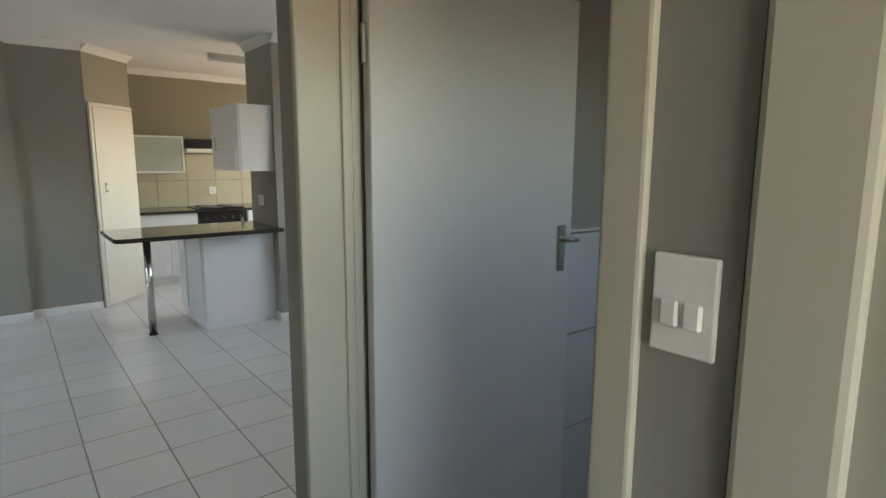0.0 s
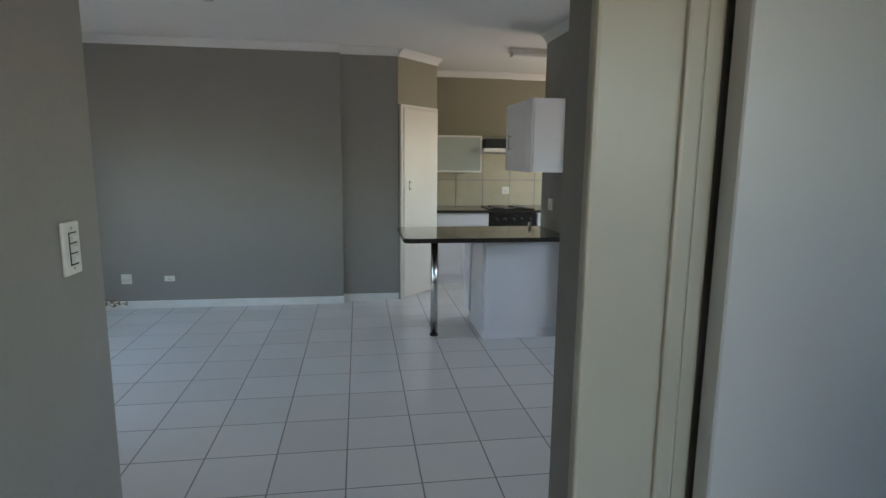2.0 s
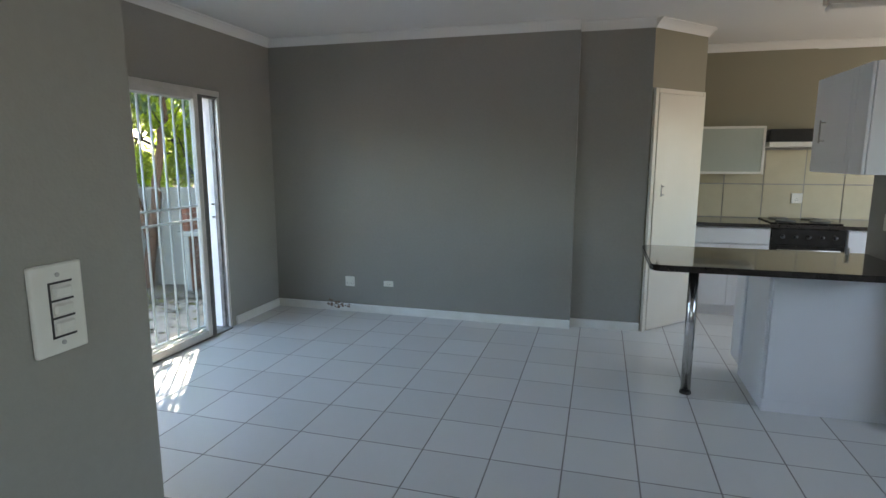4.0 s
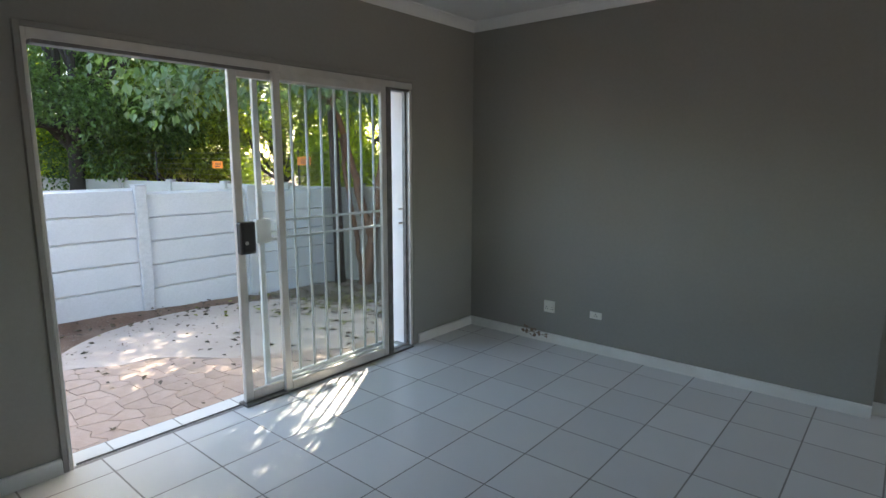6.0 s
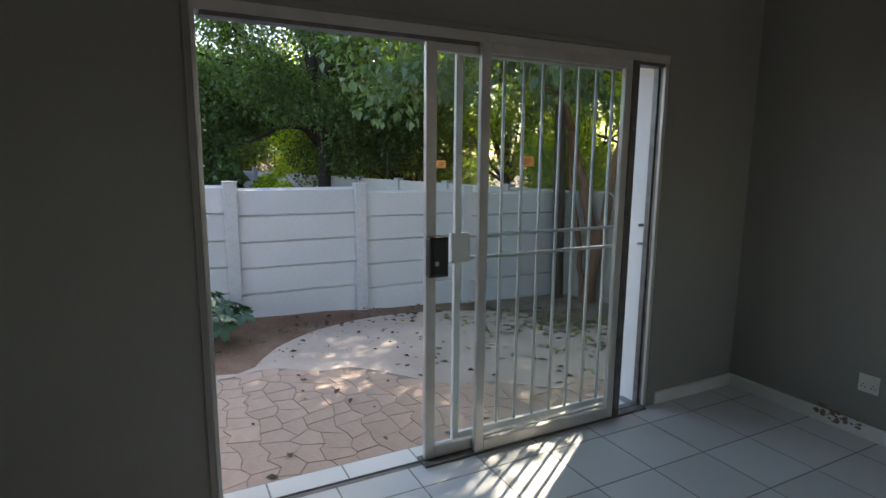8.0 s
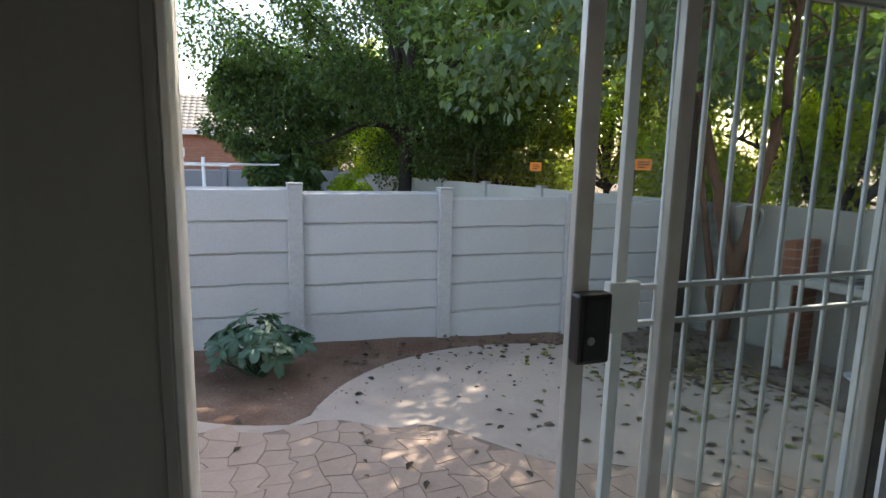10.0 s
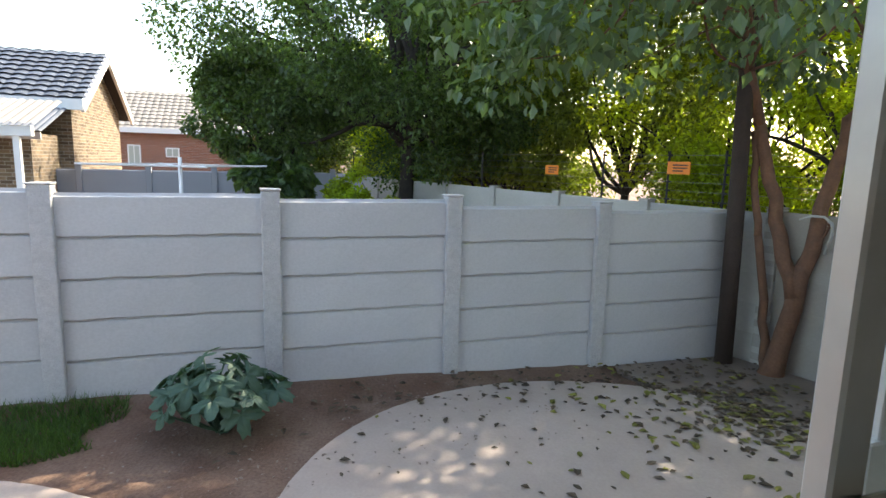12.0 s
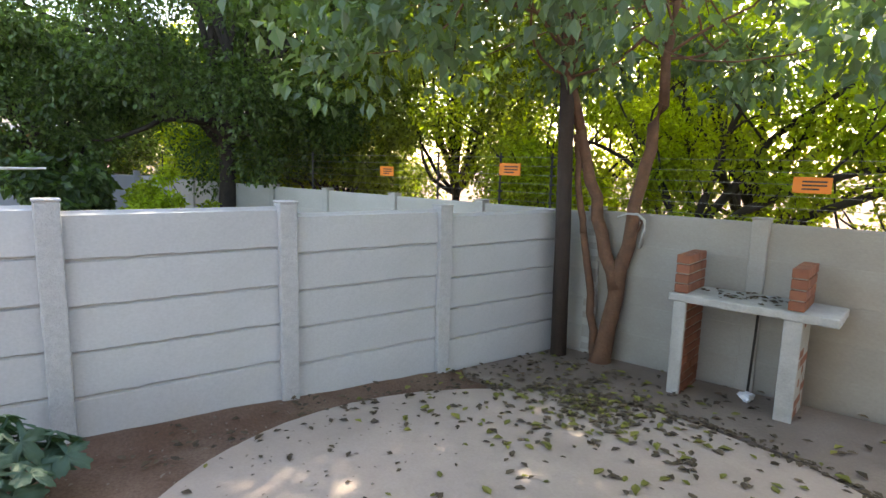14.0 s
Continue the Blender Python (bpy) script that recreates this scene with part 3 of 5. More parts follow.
for y0, y1, hy in ((0.002, 0.16, None), (0.164, 0.768, 0.56)):
    d = part("door", boxes((-0.002, 0.016, y0, y1, 0.002, 0.583), bevel=0.003), MELAMINE, wallcab)
    if hy:
        part("door_panel", boxes((-0.005, -0.001, y0 + 0.06, y1 - 0.06, 0.06, 0.525), bevel=0.002), MELAMINE, d)
        handle(d, pose(-0.034, hy, 0.25, 0, 0, 0) @ pose(0, 0, 0, 90, 0, 0) @ pose(0, 0, 0, 0, 180, 0), 0.11)

# pantry door in the angled wall
ang = math.degrees(math.atan2(0.506, 0.47))
pantry = thing("door_2", "cream painted pantry door, closed, in the angled wall", "door", pose(3.495, 0.086, 0, 0, 0, ang), kind="structure")
part("frame", boxes((0.012, 0.050, -0.030, -0.003, 0.0, 2.06), (0.632, 0.670, -0.030, -0.003, 0.0, 2.06), (0.050, 0.632, -0.030, -0.003, 2.022, 2.06), bevel=0.003), DOOR_CREAM, pantry)
pl = part("leaf", boxes((0.052, 0.630, -0.036, -0.004, 0.008, 2.020), bevel=0.003), DOOR_CREAM, pantry)
handle(pl, pose(0.105, -0.066, 1.225, 0, 0, 0) @ pose(0, 0, 0, 0, 0, -90) @ pose(0, 0, 0, 90, 0, 0) @ pose(0, 0, 0, 0, 180, 0), 0.07)

# base units along the far wall
base = thing("base_unit", "white kitchen base unit with shaker doors", "base unit", pose(3.98, 0.80, 0))
part("body", boxes((0.0, 0.665, 0.02, 0.59, 0.10, 0.865)), MELAMINE, base)
part("plinth", boxes((0.0, 0.665, 0.06, 0.08, 0.0, 0.10)), MELAMINE, base)
for x0, x1 in ((0.003, 0.33), (0.335, 0.662)):
    d = part("door", boxes((x0, x1, 0.0, 0.018, 0.11, 0.70), bevel=0.003), MELAMINE, base)
    part("door_panel", boxes((x0 + 0.05, x1 - 0.05, -0.003, 0.001, 0.16, 0.65), bevel=0.002), MELAMINE, d)
part("drawer", boxes((0.003, 0.662, 0.0, 0.018, 0.71, 0.855), bevel=0.003), MELAMINE, base)
oven = thing("oven", "black built-in electric oven under the hob", "oven", pose(4.65, 0.80, 0))
part("body", boxes((0.0, 0.60, 0.02, 0.58, 0.0, 0.865)), OVEN, oven)
part("door", boxes((0.005, 0.595, -0.005, 0.02, 0.12, 0.70), bevel=0.004), OVEN, oven)
part("control_panel", boxes((0.005, 0.595, -0.005, 0.02, 0.715, 0.86), bevel=0.003), OVEN, oven)
part("handle", tube(bmesh.new(), [(0.05, -0.035, 0.67), (0.55, -0.035, 0.67)], 0.009, 10), STEEL, oven, smooth=True)
for k in range(5):
    part("knob", tube(bmesh.new(), [(0.09 + k * 0.105, -0.005, 0.79), (0.09 + k * 0.105, -0.028, 0.79)], 0.018, 14), BLACK, oven, smooth=True)
base2 = thing("base_unit", "white kitchen base unit beyond the oven", "base unit", pose(5.26, 0.80, 0))
part("body", boxes((0.0, 1.62, 0.02, 0.64, 0.10, 0.865)), MELAMINE, base2)
part("plinth", boxes((0.0, 1.62, 0.06, 0.08, 0.0, 0.10)), MELAMINE, base2)
for k in range(3):
    part("door", boxes((0.003 + k * 0.54, 0.537 + k * 0.54, 0.0, 0.018, 0.11, 0.855), bevel=0.003), MELAMINE, base2)
tagged(part("worktop", boxes((3.968, RIGHT_X - 0.005, 0.775, KITCHEN_Y - 0.003, 0.866, 0.900), bevel=0.004), GRANITE), "polished black granite kitchen worktop", "worktop")
hob = thing("hob", "black four-plate hob set in the worktop", "hob", pose(4.66, 0.86, 0.9004))
part("glass_top", boxes((0.0, 0.58, 0.0, 0.48, 0.0, 0.012), bevel=0.004), OVEN, hob)
for x, y in ((0.15, 0.13), (0.43, 0.13), (0.15, 0.36), (0.43, 0.36)):
    part("plate", tube(bmesh.new(), [(x, y, 0.012), (x, y, 0.022)], 0.085, 24), BLACK, hob, smooth=False)
flap = thing("wall_cabinet", "wall cabinet with an aluminium-framed frosted glass flap", "wall cabinet", pose(3.975, 1.07, 1.345))
part("body", boxes((0.0, 0.625, 0.02, 0.326, 0.0, 0.45), bevel=0.002), MELAMINE, flap)
part("flap_frame", boxes((0.0, 0.022, 0.0, 0.018, 0.0, 0.45), (0.603, 0.625, 0.0, 0.018, 0.0, 0.45), (0.022, 0.603, 0.0, 0.018, 0.0, 0.022), (0.022, 0.603, 0.0, 0.018, 0.428, 0.45), bevel=0.002), PLASTIC, flap)
part("flap_glass", boxes((0.022, 0.603, 0.006, 0.014, 0.022, 0.428)), FROST, flap)
hood = thing("extractor_hood", "black slimline extractor hood above the hob", "extractor hood", pose(4.62, 1.0, 1.60))
bm = bmesh.new()
prism(bm, [(0.0, 0.0), (0.60, 0.0), (0.60, 0.395), (0.0, 0.395)], 0.0, 0.045)
part("visor", bm, PLASTIC, hood, "white underside visor")
part("body", boxes((0.005, 0.595, 0.06, 0.395, 0.045, 0.165), bevel=0.012), BLACK, hood)
# splashback tiles, set on the wall
splash = structure("trim_splashback", boxes((3.97, 5.055, KITCHEN_Y - 0.004, KITCHEN_Y, 0.9, 1.60), (5.065, RIGHT_X - 0.01, KITCHEN_Y + 0.046, KITCHEN_Y + 0.05, 0.9, 1.60)), GROUT, "grout bed of the splashback", "splashback")
for row, (z0, z1) in enumerate(((0.905, 1.235), (1.245, 1.575))):
    for c in range(9):
        x0 = 3.975 + c * 0.36
        if x0 + 0.35 > RIGHT_X:
            break
        x1 = min(x0 + 0.352, 5.05) if x0 < 5.05 else x0 + 0.352
        y = KITCHEN_Y - 0.010 if x1 <= 5.06 else KITCHEN_Y + 0.040
        part("tile", boxes((x0, x1, y, y + 0.006, z0, z1), bevel=0.001), SPLASH, splash)
tube_lamp = thing("ceiling_light", "white fluorescent batten light on the kitchen ceiling", "ceiling light", pose(4.58, -0.18, CEIL_Z))
part("housing", boxes((0.0, 1.22, -0.04, 0.04, -0.045, 0.0), bevel=0.004), PLASTIC, tube_lamp)
part("diffuser", boxes((0.02, 1.20, -0.055, 0.055, -0.085, -0.045), bevel=0.012, seg=2), CEIL, tube_lamp)
spot = thing("downlight", "small recessed ceiling downlight", "downlight", pose(2.05, -1.45, CEIL_Z))
bm = bmesh.new()
tube(bm, [(0, 0, -0.014), (0, 0, -0.006), (0, 0, 0.0)], [0.040, 0.046, 0.046], 24)
part("rim", bm, STEEL, spot, smooth=True)
part("lamp", tube(bmesh.new(), [(0, 0, -0.017), (0, 0, -0.014)], 0.028, 20), FROST, spot)


def wall_plate(name, label, m, w, h, rockers=(), sockets=(), screws=True, category="switch"):
    """A plate in its own x-z plane that faces -y."""
    t = thing(name, label, category, m)
    part("plate", boxes((-w / 2, w / 2, -0.009, 0, -h / 2, h / 2), bevel=0.0035, seg=2), PLASTIC, t)
    for x, z, rw, rh in rockers:
        part("rocker", boxes((x - rw / 2, x + rw / 2, -0.0155, -0.008, z - rh / 2, z + rh / 2), bevel=0.003), PLASTIC, t)
    for x, z in sockets:
        bm = bmesh.new()
        for dx, dz in ((-0.009, -0.006), (0.009, -0.006), (0.0, 0.010)):
            tube(bm, [(x + dx, -0.0086, z + dz), (x + dx, -0.0098, z + dz)], 0.0035, 8)
        part("socket_holes", bm, SLOT, t, "dark socket holes")
    if screws:
        for z in (-h * 0.38, h * 0.38):
            part("screw", tube(bmesh.new(), [(0, -0.0088, z), (0, -0.0105, z)], 0.0035, 10), STEEL, t)
    return t


wall_plate("light_switch", "white three-lever light switch with a dark key outline", pose(PX0, -4.272, 1.267, 0, 0, 90), 0.083, 0.135, [(0.004, 0.026, 0.03, 0.016), (0.004, 0.0, 0.03, 0.016), (0.004, -0.026, 0.03, 0.016)])
t = [o for o in scene.objects if o.name.startswith("light_switch")][0]
part("key_outline", boxes((-0.016, -0.0135, -0.0105, -0.0088, -0.043, 0.041), (-0.0135, 0.022, -0.0105, -0.0088, 0.038, 0.041), (-0.0135, 0.022, -0.0105, -0.0088, 0.0115, 0.0145), (-0.0135, 0.022, -0.0105, -0.0088, -0.0145, -0.0115), (-0.0135, 0.022, -0.0105, -0.0088, -0.043, -0.040)), SLOT, t, "dark lever gaps")
wall_plate("light_switch", "white two-lever light switch beside the bathroom door", pose(PX1, -6.100, 1.332, 0, 0, -90), 0.078, 0.118, [(-0.014, -0.010, 0.022, 0.032), (0.014, -0.010, 0.022, 0.032)], screws=False)
wall_plate("light_switch", "white light switch on the grey wall", pose(5.435, -1.465, 1.33), 0.085, 0.115, [(0, 0, 0.035, 0.06)])
wall_plate("wall_socket", "white double power socket above the skirting", pose(0.802, 0.0, 0.300), 0.098, 0.098, [(-0.024, 0.028, 0.014, 0.014), (0.024, 0.028, 0.014, 0.014)], [(-0.024, -0.014), (0.024, -0.014)], False, "power socket")
wall_plate("wall_socket", "white television aerial plate above the skirting", pose(1.203, 0.0, 0.298), 0.098, 0.055, [], [(0.0, 0.0)], False, "aerial socket")
wall_plate("wall_socket", "white power socket on the splashback", pose(5.00, KITCHEN_Y - 0.010, 1.105), 0.098, 0.098, [(0.0, 0.028, 0.014, 0.014)], [(0, -0.014)], False, "power socket")
wall_plate("wall_socket", "white slim power socket above the breakfast bar", pose(4.76, -1.07, 1.118, 0, 0, -90), 0.115, 0.10, [(0.0, 0.02, 0.014, 0.014)], [(0, -0.014)], False, "power socket")

# ---------------------------------------------------------------- bathroom door and its pressed-steel frame
bframe = thing("door_3", "white flush bathroom door, standing open, in a cream steel frame", "door", kind="structure")
FX0, FX1 = PX1 - 0.012, PX1 + 0.170
fb = boxes((FX0, FX1, BD1 - 0.028, BD1 - 0.001, 0, 2.06), (FX1 - 0.06, FX1 - 0.03, BD1 - 0.036, BD1 - 0.028, 0, 2.03),
           (FX0, FX0 + 0.03, BD0 - 0.05, BD0 + 0.012, 0, 2.10), (FX0 + 0.03, PX1 + 0.035, BD0 + 0.001, BD0 + 0.012, 0, 2.06), (FX0, FX0 + 0.03, BD0 + 0.012, BD1 - 0.045, 2.02, 2.10), (FX0 + 0.03, FX1, BD0 + 0.012, BD1 - 0.045, 2.02, 2.06), bevel=0.006, seg=2)
part("frame", fb, FRAME_PAINT, bframe, "cream enamelled steel frame")
lf = part("leaf", boxes((0.0, 0.770, -0.042, 0.0, 0.012, 2.015), bevel=0.003), DOOR_PAINT, bframe, at=pose(PX1 + 0.178, BD1 - 0.028, 0, 0, 0, -4.7))
bm = bmesh.new()
box(bm, 0.700, 0.737, -0.050, -0.042, 1.12, 1.28, bevel=0.004)
hp = part("handle_plate", bm, STEEL, lf, "dull steel handle plate")
bm = bmesh.new()
tube(bm, [(0.712, -0.05, 1.235), (0.712, -0.080, 1.235), (0.720, -0.088, 1.235), (0.752, -0.090, 1.232)], [0.010, 0.010, 0.010, 0.008], 10)
part("lever", bm, STEEL, lf, "dull steel lever handle", True)
for z in (0.25, 1.75):
    part("hinge", tube(bmesh.new(), [(-0.006, -0.02, z), (-0.006, -0.02, z + 0.1)], 0.007, 10), STEEL, lf)
# second doorway further back
f2 = thing("door_4", "cream painted steel door frame of the next room", "door frame", kind="structure")
part("frame", boxes((PX1 - 0.018, PX1 + 0.012, -6.27, -6.165, 0, 2.10), (PX1 + 0.012, PX1 + 0.218, -6.27, -6.24, 0, 2.06), bevel=0.010, seg=2), FRAME_PAINT, f2)

# ---------------------------------------------------------------- the garden
def sheet(xs, ys, zf):
    bm = bmesh.new()
    g = [[bm.verts.new((x, y, zf(x, y))) for y in ys] for x in xs]
    for i in range(len(xs) - 1):
        for j in range(len(ys) - 1):
            bm.faces.new((g[i][j], g[i + 1][j], g[i + 1][j + 1], g[i][j + 1]))
    bmesh.ops.recalc_face_normals(bm, faces=bm.faces)
    return bm


def rough_ground(x, y):
    z = ground_z(max(min(x, 3), -8), max(min(y, 4), -7)) - 0.012
    if -9 < x < 0.5 and -8 < y < 4:
        z += 0.016 * noise.noise((x * 2.1, y * 2.1, 0.3)) + 0.008 * noise.noise((x * 7, y * 7, 1.7))
    if x > -0.3:
        z -= 0.3
    if (Vector((x, y)) - Vector((-1.6, -0.9))).length < 1.85 or (x > -3.6 and y > 0.35 and y < 2.0 + 0.22 * (x + 3)):
        z -= 0.05
    return z


far = [-600, -200, -80, -40, -24, -16, -12, -10]
xs = far + [-9 + k * 0.16 for k in range(56)] + [0.1, 2, 5, 9, 15, 40, 120, 600]
ys = [-600, -200, -60, -30, -18, -12, -9] + [-7 + k * 0.16 for k in range(69)] + [4.5, 6, 9, 14, 25, 60, 200, 600]
structure("ground", sheet(xs, ys, rough_ground), SOIL, "bare red-brown soil", "ground", smooth=True)

PC, PR = Vector((-1.6, -0.9)), 1.95


def edge_x(y):
    """The terrace's wavy edge against the soil bed, south of the round part."""
    return -2.20 - 0.38 * (1 + math.tanh((-3.60 - y) * 2.0)) - 0.36 * max(0.0, y + 2.75)


def on_patio(x, y):
    """Inside the round terrace or the paved strip along the house."""
    if x > -0.23:
        return False
    return (Vector((x, y)) - PC).length < PR or (edge_x(y) < x and -6.2 < y < -1.5)


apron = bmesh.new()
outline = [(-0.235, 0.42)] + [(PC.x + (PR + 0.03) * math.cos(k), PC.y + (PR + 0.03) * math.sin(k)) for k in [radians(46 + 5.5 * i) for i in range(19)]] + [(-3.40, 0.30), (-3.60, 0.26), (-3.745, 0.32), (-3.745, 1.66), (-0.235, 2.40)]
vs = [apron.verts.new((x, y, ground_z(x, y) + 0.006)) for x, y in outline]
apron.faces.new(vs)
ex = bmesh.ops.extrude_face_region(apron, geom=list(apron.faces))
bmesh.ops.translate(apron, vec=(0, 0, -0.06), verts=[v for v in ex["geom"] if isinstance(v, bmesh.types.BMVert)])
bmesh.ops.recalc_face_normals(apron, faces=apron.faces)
structure("pavement_apron", apron, APRON, "worn concrete beside the terrace, toned darker for shade, strewn with leaves", "paving")

def rim_east(y):
    """Eastern limit of the terrace: the house, or the circle north of it."""
    return min(-0.235, PC.x + math.sqrt(max(0.0, PR * PR - (y - PC.y) ** 2))) if y > PC.y else -0.235


# bed of the crazy paving, then the stones
rim = []
for k in range(146):
    y = -6.2 + k * 0.05
    x = x0 = min(-0.3, rim_east(y) - 0.01)
    while on_patio(x - 0.01, y) and x > -4.5:
        x -= 0.01
    if x < x0:
        rim.append((x, y))

bed = bmesh.new()
left = [bed.verts.new((x, y, ground_z(x, y) + 0.008)) for x, y in rim]
right = [bed.verts.new((rim_east(y), y, ground_z(rim_east(y), y) + 0.008)) for x, y in rim]
for k in range(len(rim) - 1):
    bed.faces.new((left[k], right[k], right[k + 1], left[k + 1]))
ex = bmesh.ops.extrude_face_region(bed, geom=list(bed.faces))
bmesh.ops.translate(bed, vec=(0, 0, -0.06), verts=[v for v in ex["geom"] if isinstance(v, bmesh.types.BMVert)])
bmesh.ops.recalc_face_normals(bed, faces=bed.faces)
patio = structure("pavement_terrace", bed, STONE_JOINT, "stamped terrace of irregular pink-grey stones", "paving")



def worn_edge(y):
    free = -2.02 + 0.10 * math.sin(y * 3.1) + 0.05 * math.sin(y * 8.3 + 1) - 0.25 * max(0.0, -y - 2.3) + 1.15 * min(1.0, max(0.0, (y + 2.0) / 1.3)) + 1.0 * min(1.0, max(0.0, (y + 0.3) / 0.8))
    return min(free, rim_east(y) - 0.004)


worn = bmesh.new()
rows_ = [(x, y) for x, y in rim if x < worn_edge(y) - 0.02]
grid = []
for x, y in rows_:
    xe = worn_edge(y)
    grid.append([worn.verts.new((x + 0.004 + (xe - x) * k / 12, y, ground_z(x + (xe - x) * k / 12, y) + 0.0135 + 0.002 * noise.noise((x * 3 + k * 0.7, y * 4, 0)))) for k in range(13)])
for p, q in zip(grid, grid[1:]):
    for k in range(12):
        worn.faces.new((p[k], p[k + 1], q[k + 1], q[k]))
ex = bmesh.ops.extrude_face_region(worn, geom=list(worn.faces))
bmesh.ops.translate(worn, vec=(0, 0, -0.03), verts=[v for v in ex["geom"] if isinstance(v, bmesh.types.BMVert)])
bmesh.ops.recalc_face_normals(worn, faces=worn.faces)
structure("pavement_worn", worn, WORN, "smooth worn outer part of the round terrace", "paving")

rnd = random.Random(5)
S = 0.185
jit = {}


def corner(i, j):
    if (i, j) not in jit:
        x = -0.26 - i * S * 0.5 + rnd.uniform(-0.045, 0.045)
        y = -6.2 + j * S * 0.86 + rnd.uniform(-0.045, 0.045)
        jit[i, j] = (x, y)
    return jit[i, j]


stones = []
for j in range(0, 46):
    for i in range(0, 44, 2):
        o = i + (j % 2)
        ring = [corner(o, j), corner(o + 1, j), corner(o + 2, j), corner(o + 2, j + 1), corner(o + 1, j + 1), corner(o, j + 1)]
        cx, cy = sum(p[0] for p in ring) / 6, sum(p[1] for p in ring) / 6
        if on_patio(cx, cy) and cx > worn_edge(cy) + 0.03:
            fit_ring = []
            for p in ring:
                k = 1.0
                while k > 0.05 and not on_patio(cx + (p[0] - cx) * k, cy + (p[1] - cy) * k):
                    k -= 0.05
                fit_ring.append((cx + (p[0] - cx) * k, cy + (p[1] - cy) * k))
            if min(math.hypot(p[0] - cx, p[1] - cy) for p in fit_ring) > 0.02:
                stones.append((cx, cy, fit_ring))
stones.sort(key=lambda s: math.hypot(s[0] - 0.0, s[1] + 2.2))


def stone(bm, cx, cy, ring, own):
    h = ground_z(cx, cy) + 0.0125 + rnd.uniform(-0.001, 0.002)
    tx, ty = rnd.uniform(-0.012, 0.012), rnd.uniform(-0.012, 0.012)
    ox, oy, oz = (cx, cy, h) if own else (0, 0, 0)
    tops, lows = [], []
    for (x, y) in ring:
        dx, dy = x - cx, y - cy
        d = math.hypot(dx, dy)
        k, k2 = (d - 0.0045) / d, (d - 0.002) / d
        zt = h + dx * tx + dy * ty + (ground_z(x, y) - ground_z(cx, cy))
        tops.append(bm.verts.new((cx + dx * k - ox, cy + dy * k - oy, zt - oz)))
        lows.append(bm.verts.new((cx + dx * k2 - ox, cy + dy * k2 - oy, zt - 0.008 - oz)))
    bm.faces.new(tops)
    for a in range(6):
        bm.faces.new((tops[a], lows[a], lows[(a + 1) % 6], tops[(a + 1) % 6]))
    return (ox, oy, oz)


for cx, cy, ring in stones[:300]:
    bm = bmesh.new()
    loc = stone(bm, cx, cy, ring, True)
    bmesh.ops.recalc_face_normals(bm, faces=bm.faces)
    if sum(f.normal.z for f in bm.faces) < 0:
        bmesh.ops.reverse_faces(bm, faces=bm.faces)
    part("stone", bm, STONE, patio, at=pose(*loc))
bm = bmesh.new()
for cx, cy, ring in stones[300:]:
    stone(bm, cx, cy, ring, False)
bmesh.ops.recalc_face_normals(bm, faces=bm.faces)
tagged(part("stones_rest", bm, STONE, patio), kind="stuff")


# precast fence between the two gardens
def fence_panel(length, h, seed):
    """A precast plank: slightly bowed lower lip, uneven edge. Runs along x from 0, faces -y."""
    rr = random.Random(seed)
    bm = bmesh.new()
    n = 22
    rows = []
    for k in range(n + 1):
        x = length * k / n
        w = rr.uniform(-0.004, 0.004)
        prof = [(-0.004, 0.002 + w), (-0.015, 0.010 + w), (-0.010, h * 0.5), (-0.007, h - 0.016), (0.010, h - 0.007 + w), (0.018, h + 0.010), (0.030, h + 0.010), (0.035, h - 0.006), (0.035, 0.003)]
        rows.append([bm.verts.new((x, a, b)) for a, b in prof])
    m = len(rows[0])
    for p, q in zip(rows, rows[1:]):
        for k in range(m):
            bm.faces.new((p[k], q[k], q[(k + 1) % m], p[(k + 1) % m]))
    bm.faces.new(rows[0])
    bm.faces.new(rows[-1][::-1])
    bmesh.ops.recalc_face_normals(bm, faces=bm.faces)
    return bm


def fence_post(h, w=0.13, d=0.13):
    bm = bmesh.new()
    box(bm, -w / 2, w / 2, -0.055, d - 0.055, -0.3, h, bevel=0.010, seg=2)
    bmesh.ops.subdivide_edges(bm, edges=[e for e in bm.edges if e.calc_length() > 0.5], cuts=26)
    for v in bm.verts:
        v.co.x += 0.004 * noise.noise((v.co.x * 9, 3, v.co.z * 11))
        v.co.y += 0.004 * noise.noise((5, v.co.y * 9, v.co.z * 12))
    box(bm, -w / 2 - 0.006, w / 2 + 0.006, -0.062, d - 0.048, h, h + 0.014, bevel=0.005)
    return bm


PANEL_H, ROWS = 0.279, 5
panel_me = [mesh_of(fence_panel(1.0, PANEL_H, s), CONCRETE, "panel") for s in range(6)]
post_me = mesh_of(fence_post(1.47), POST, "post")


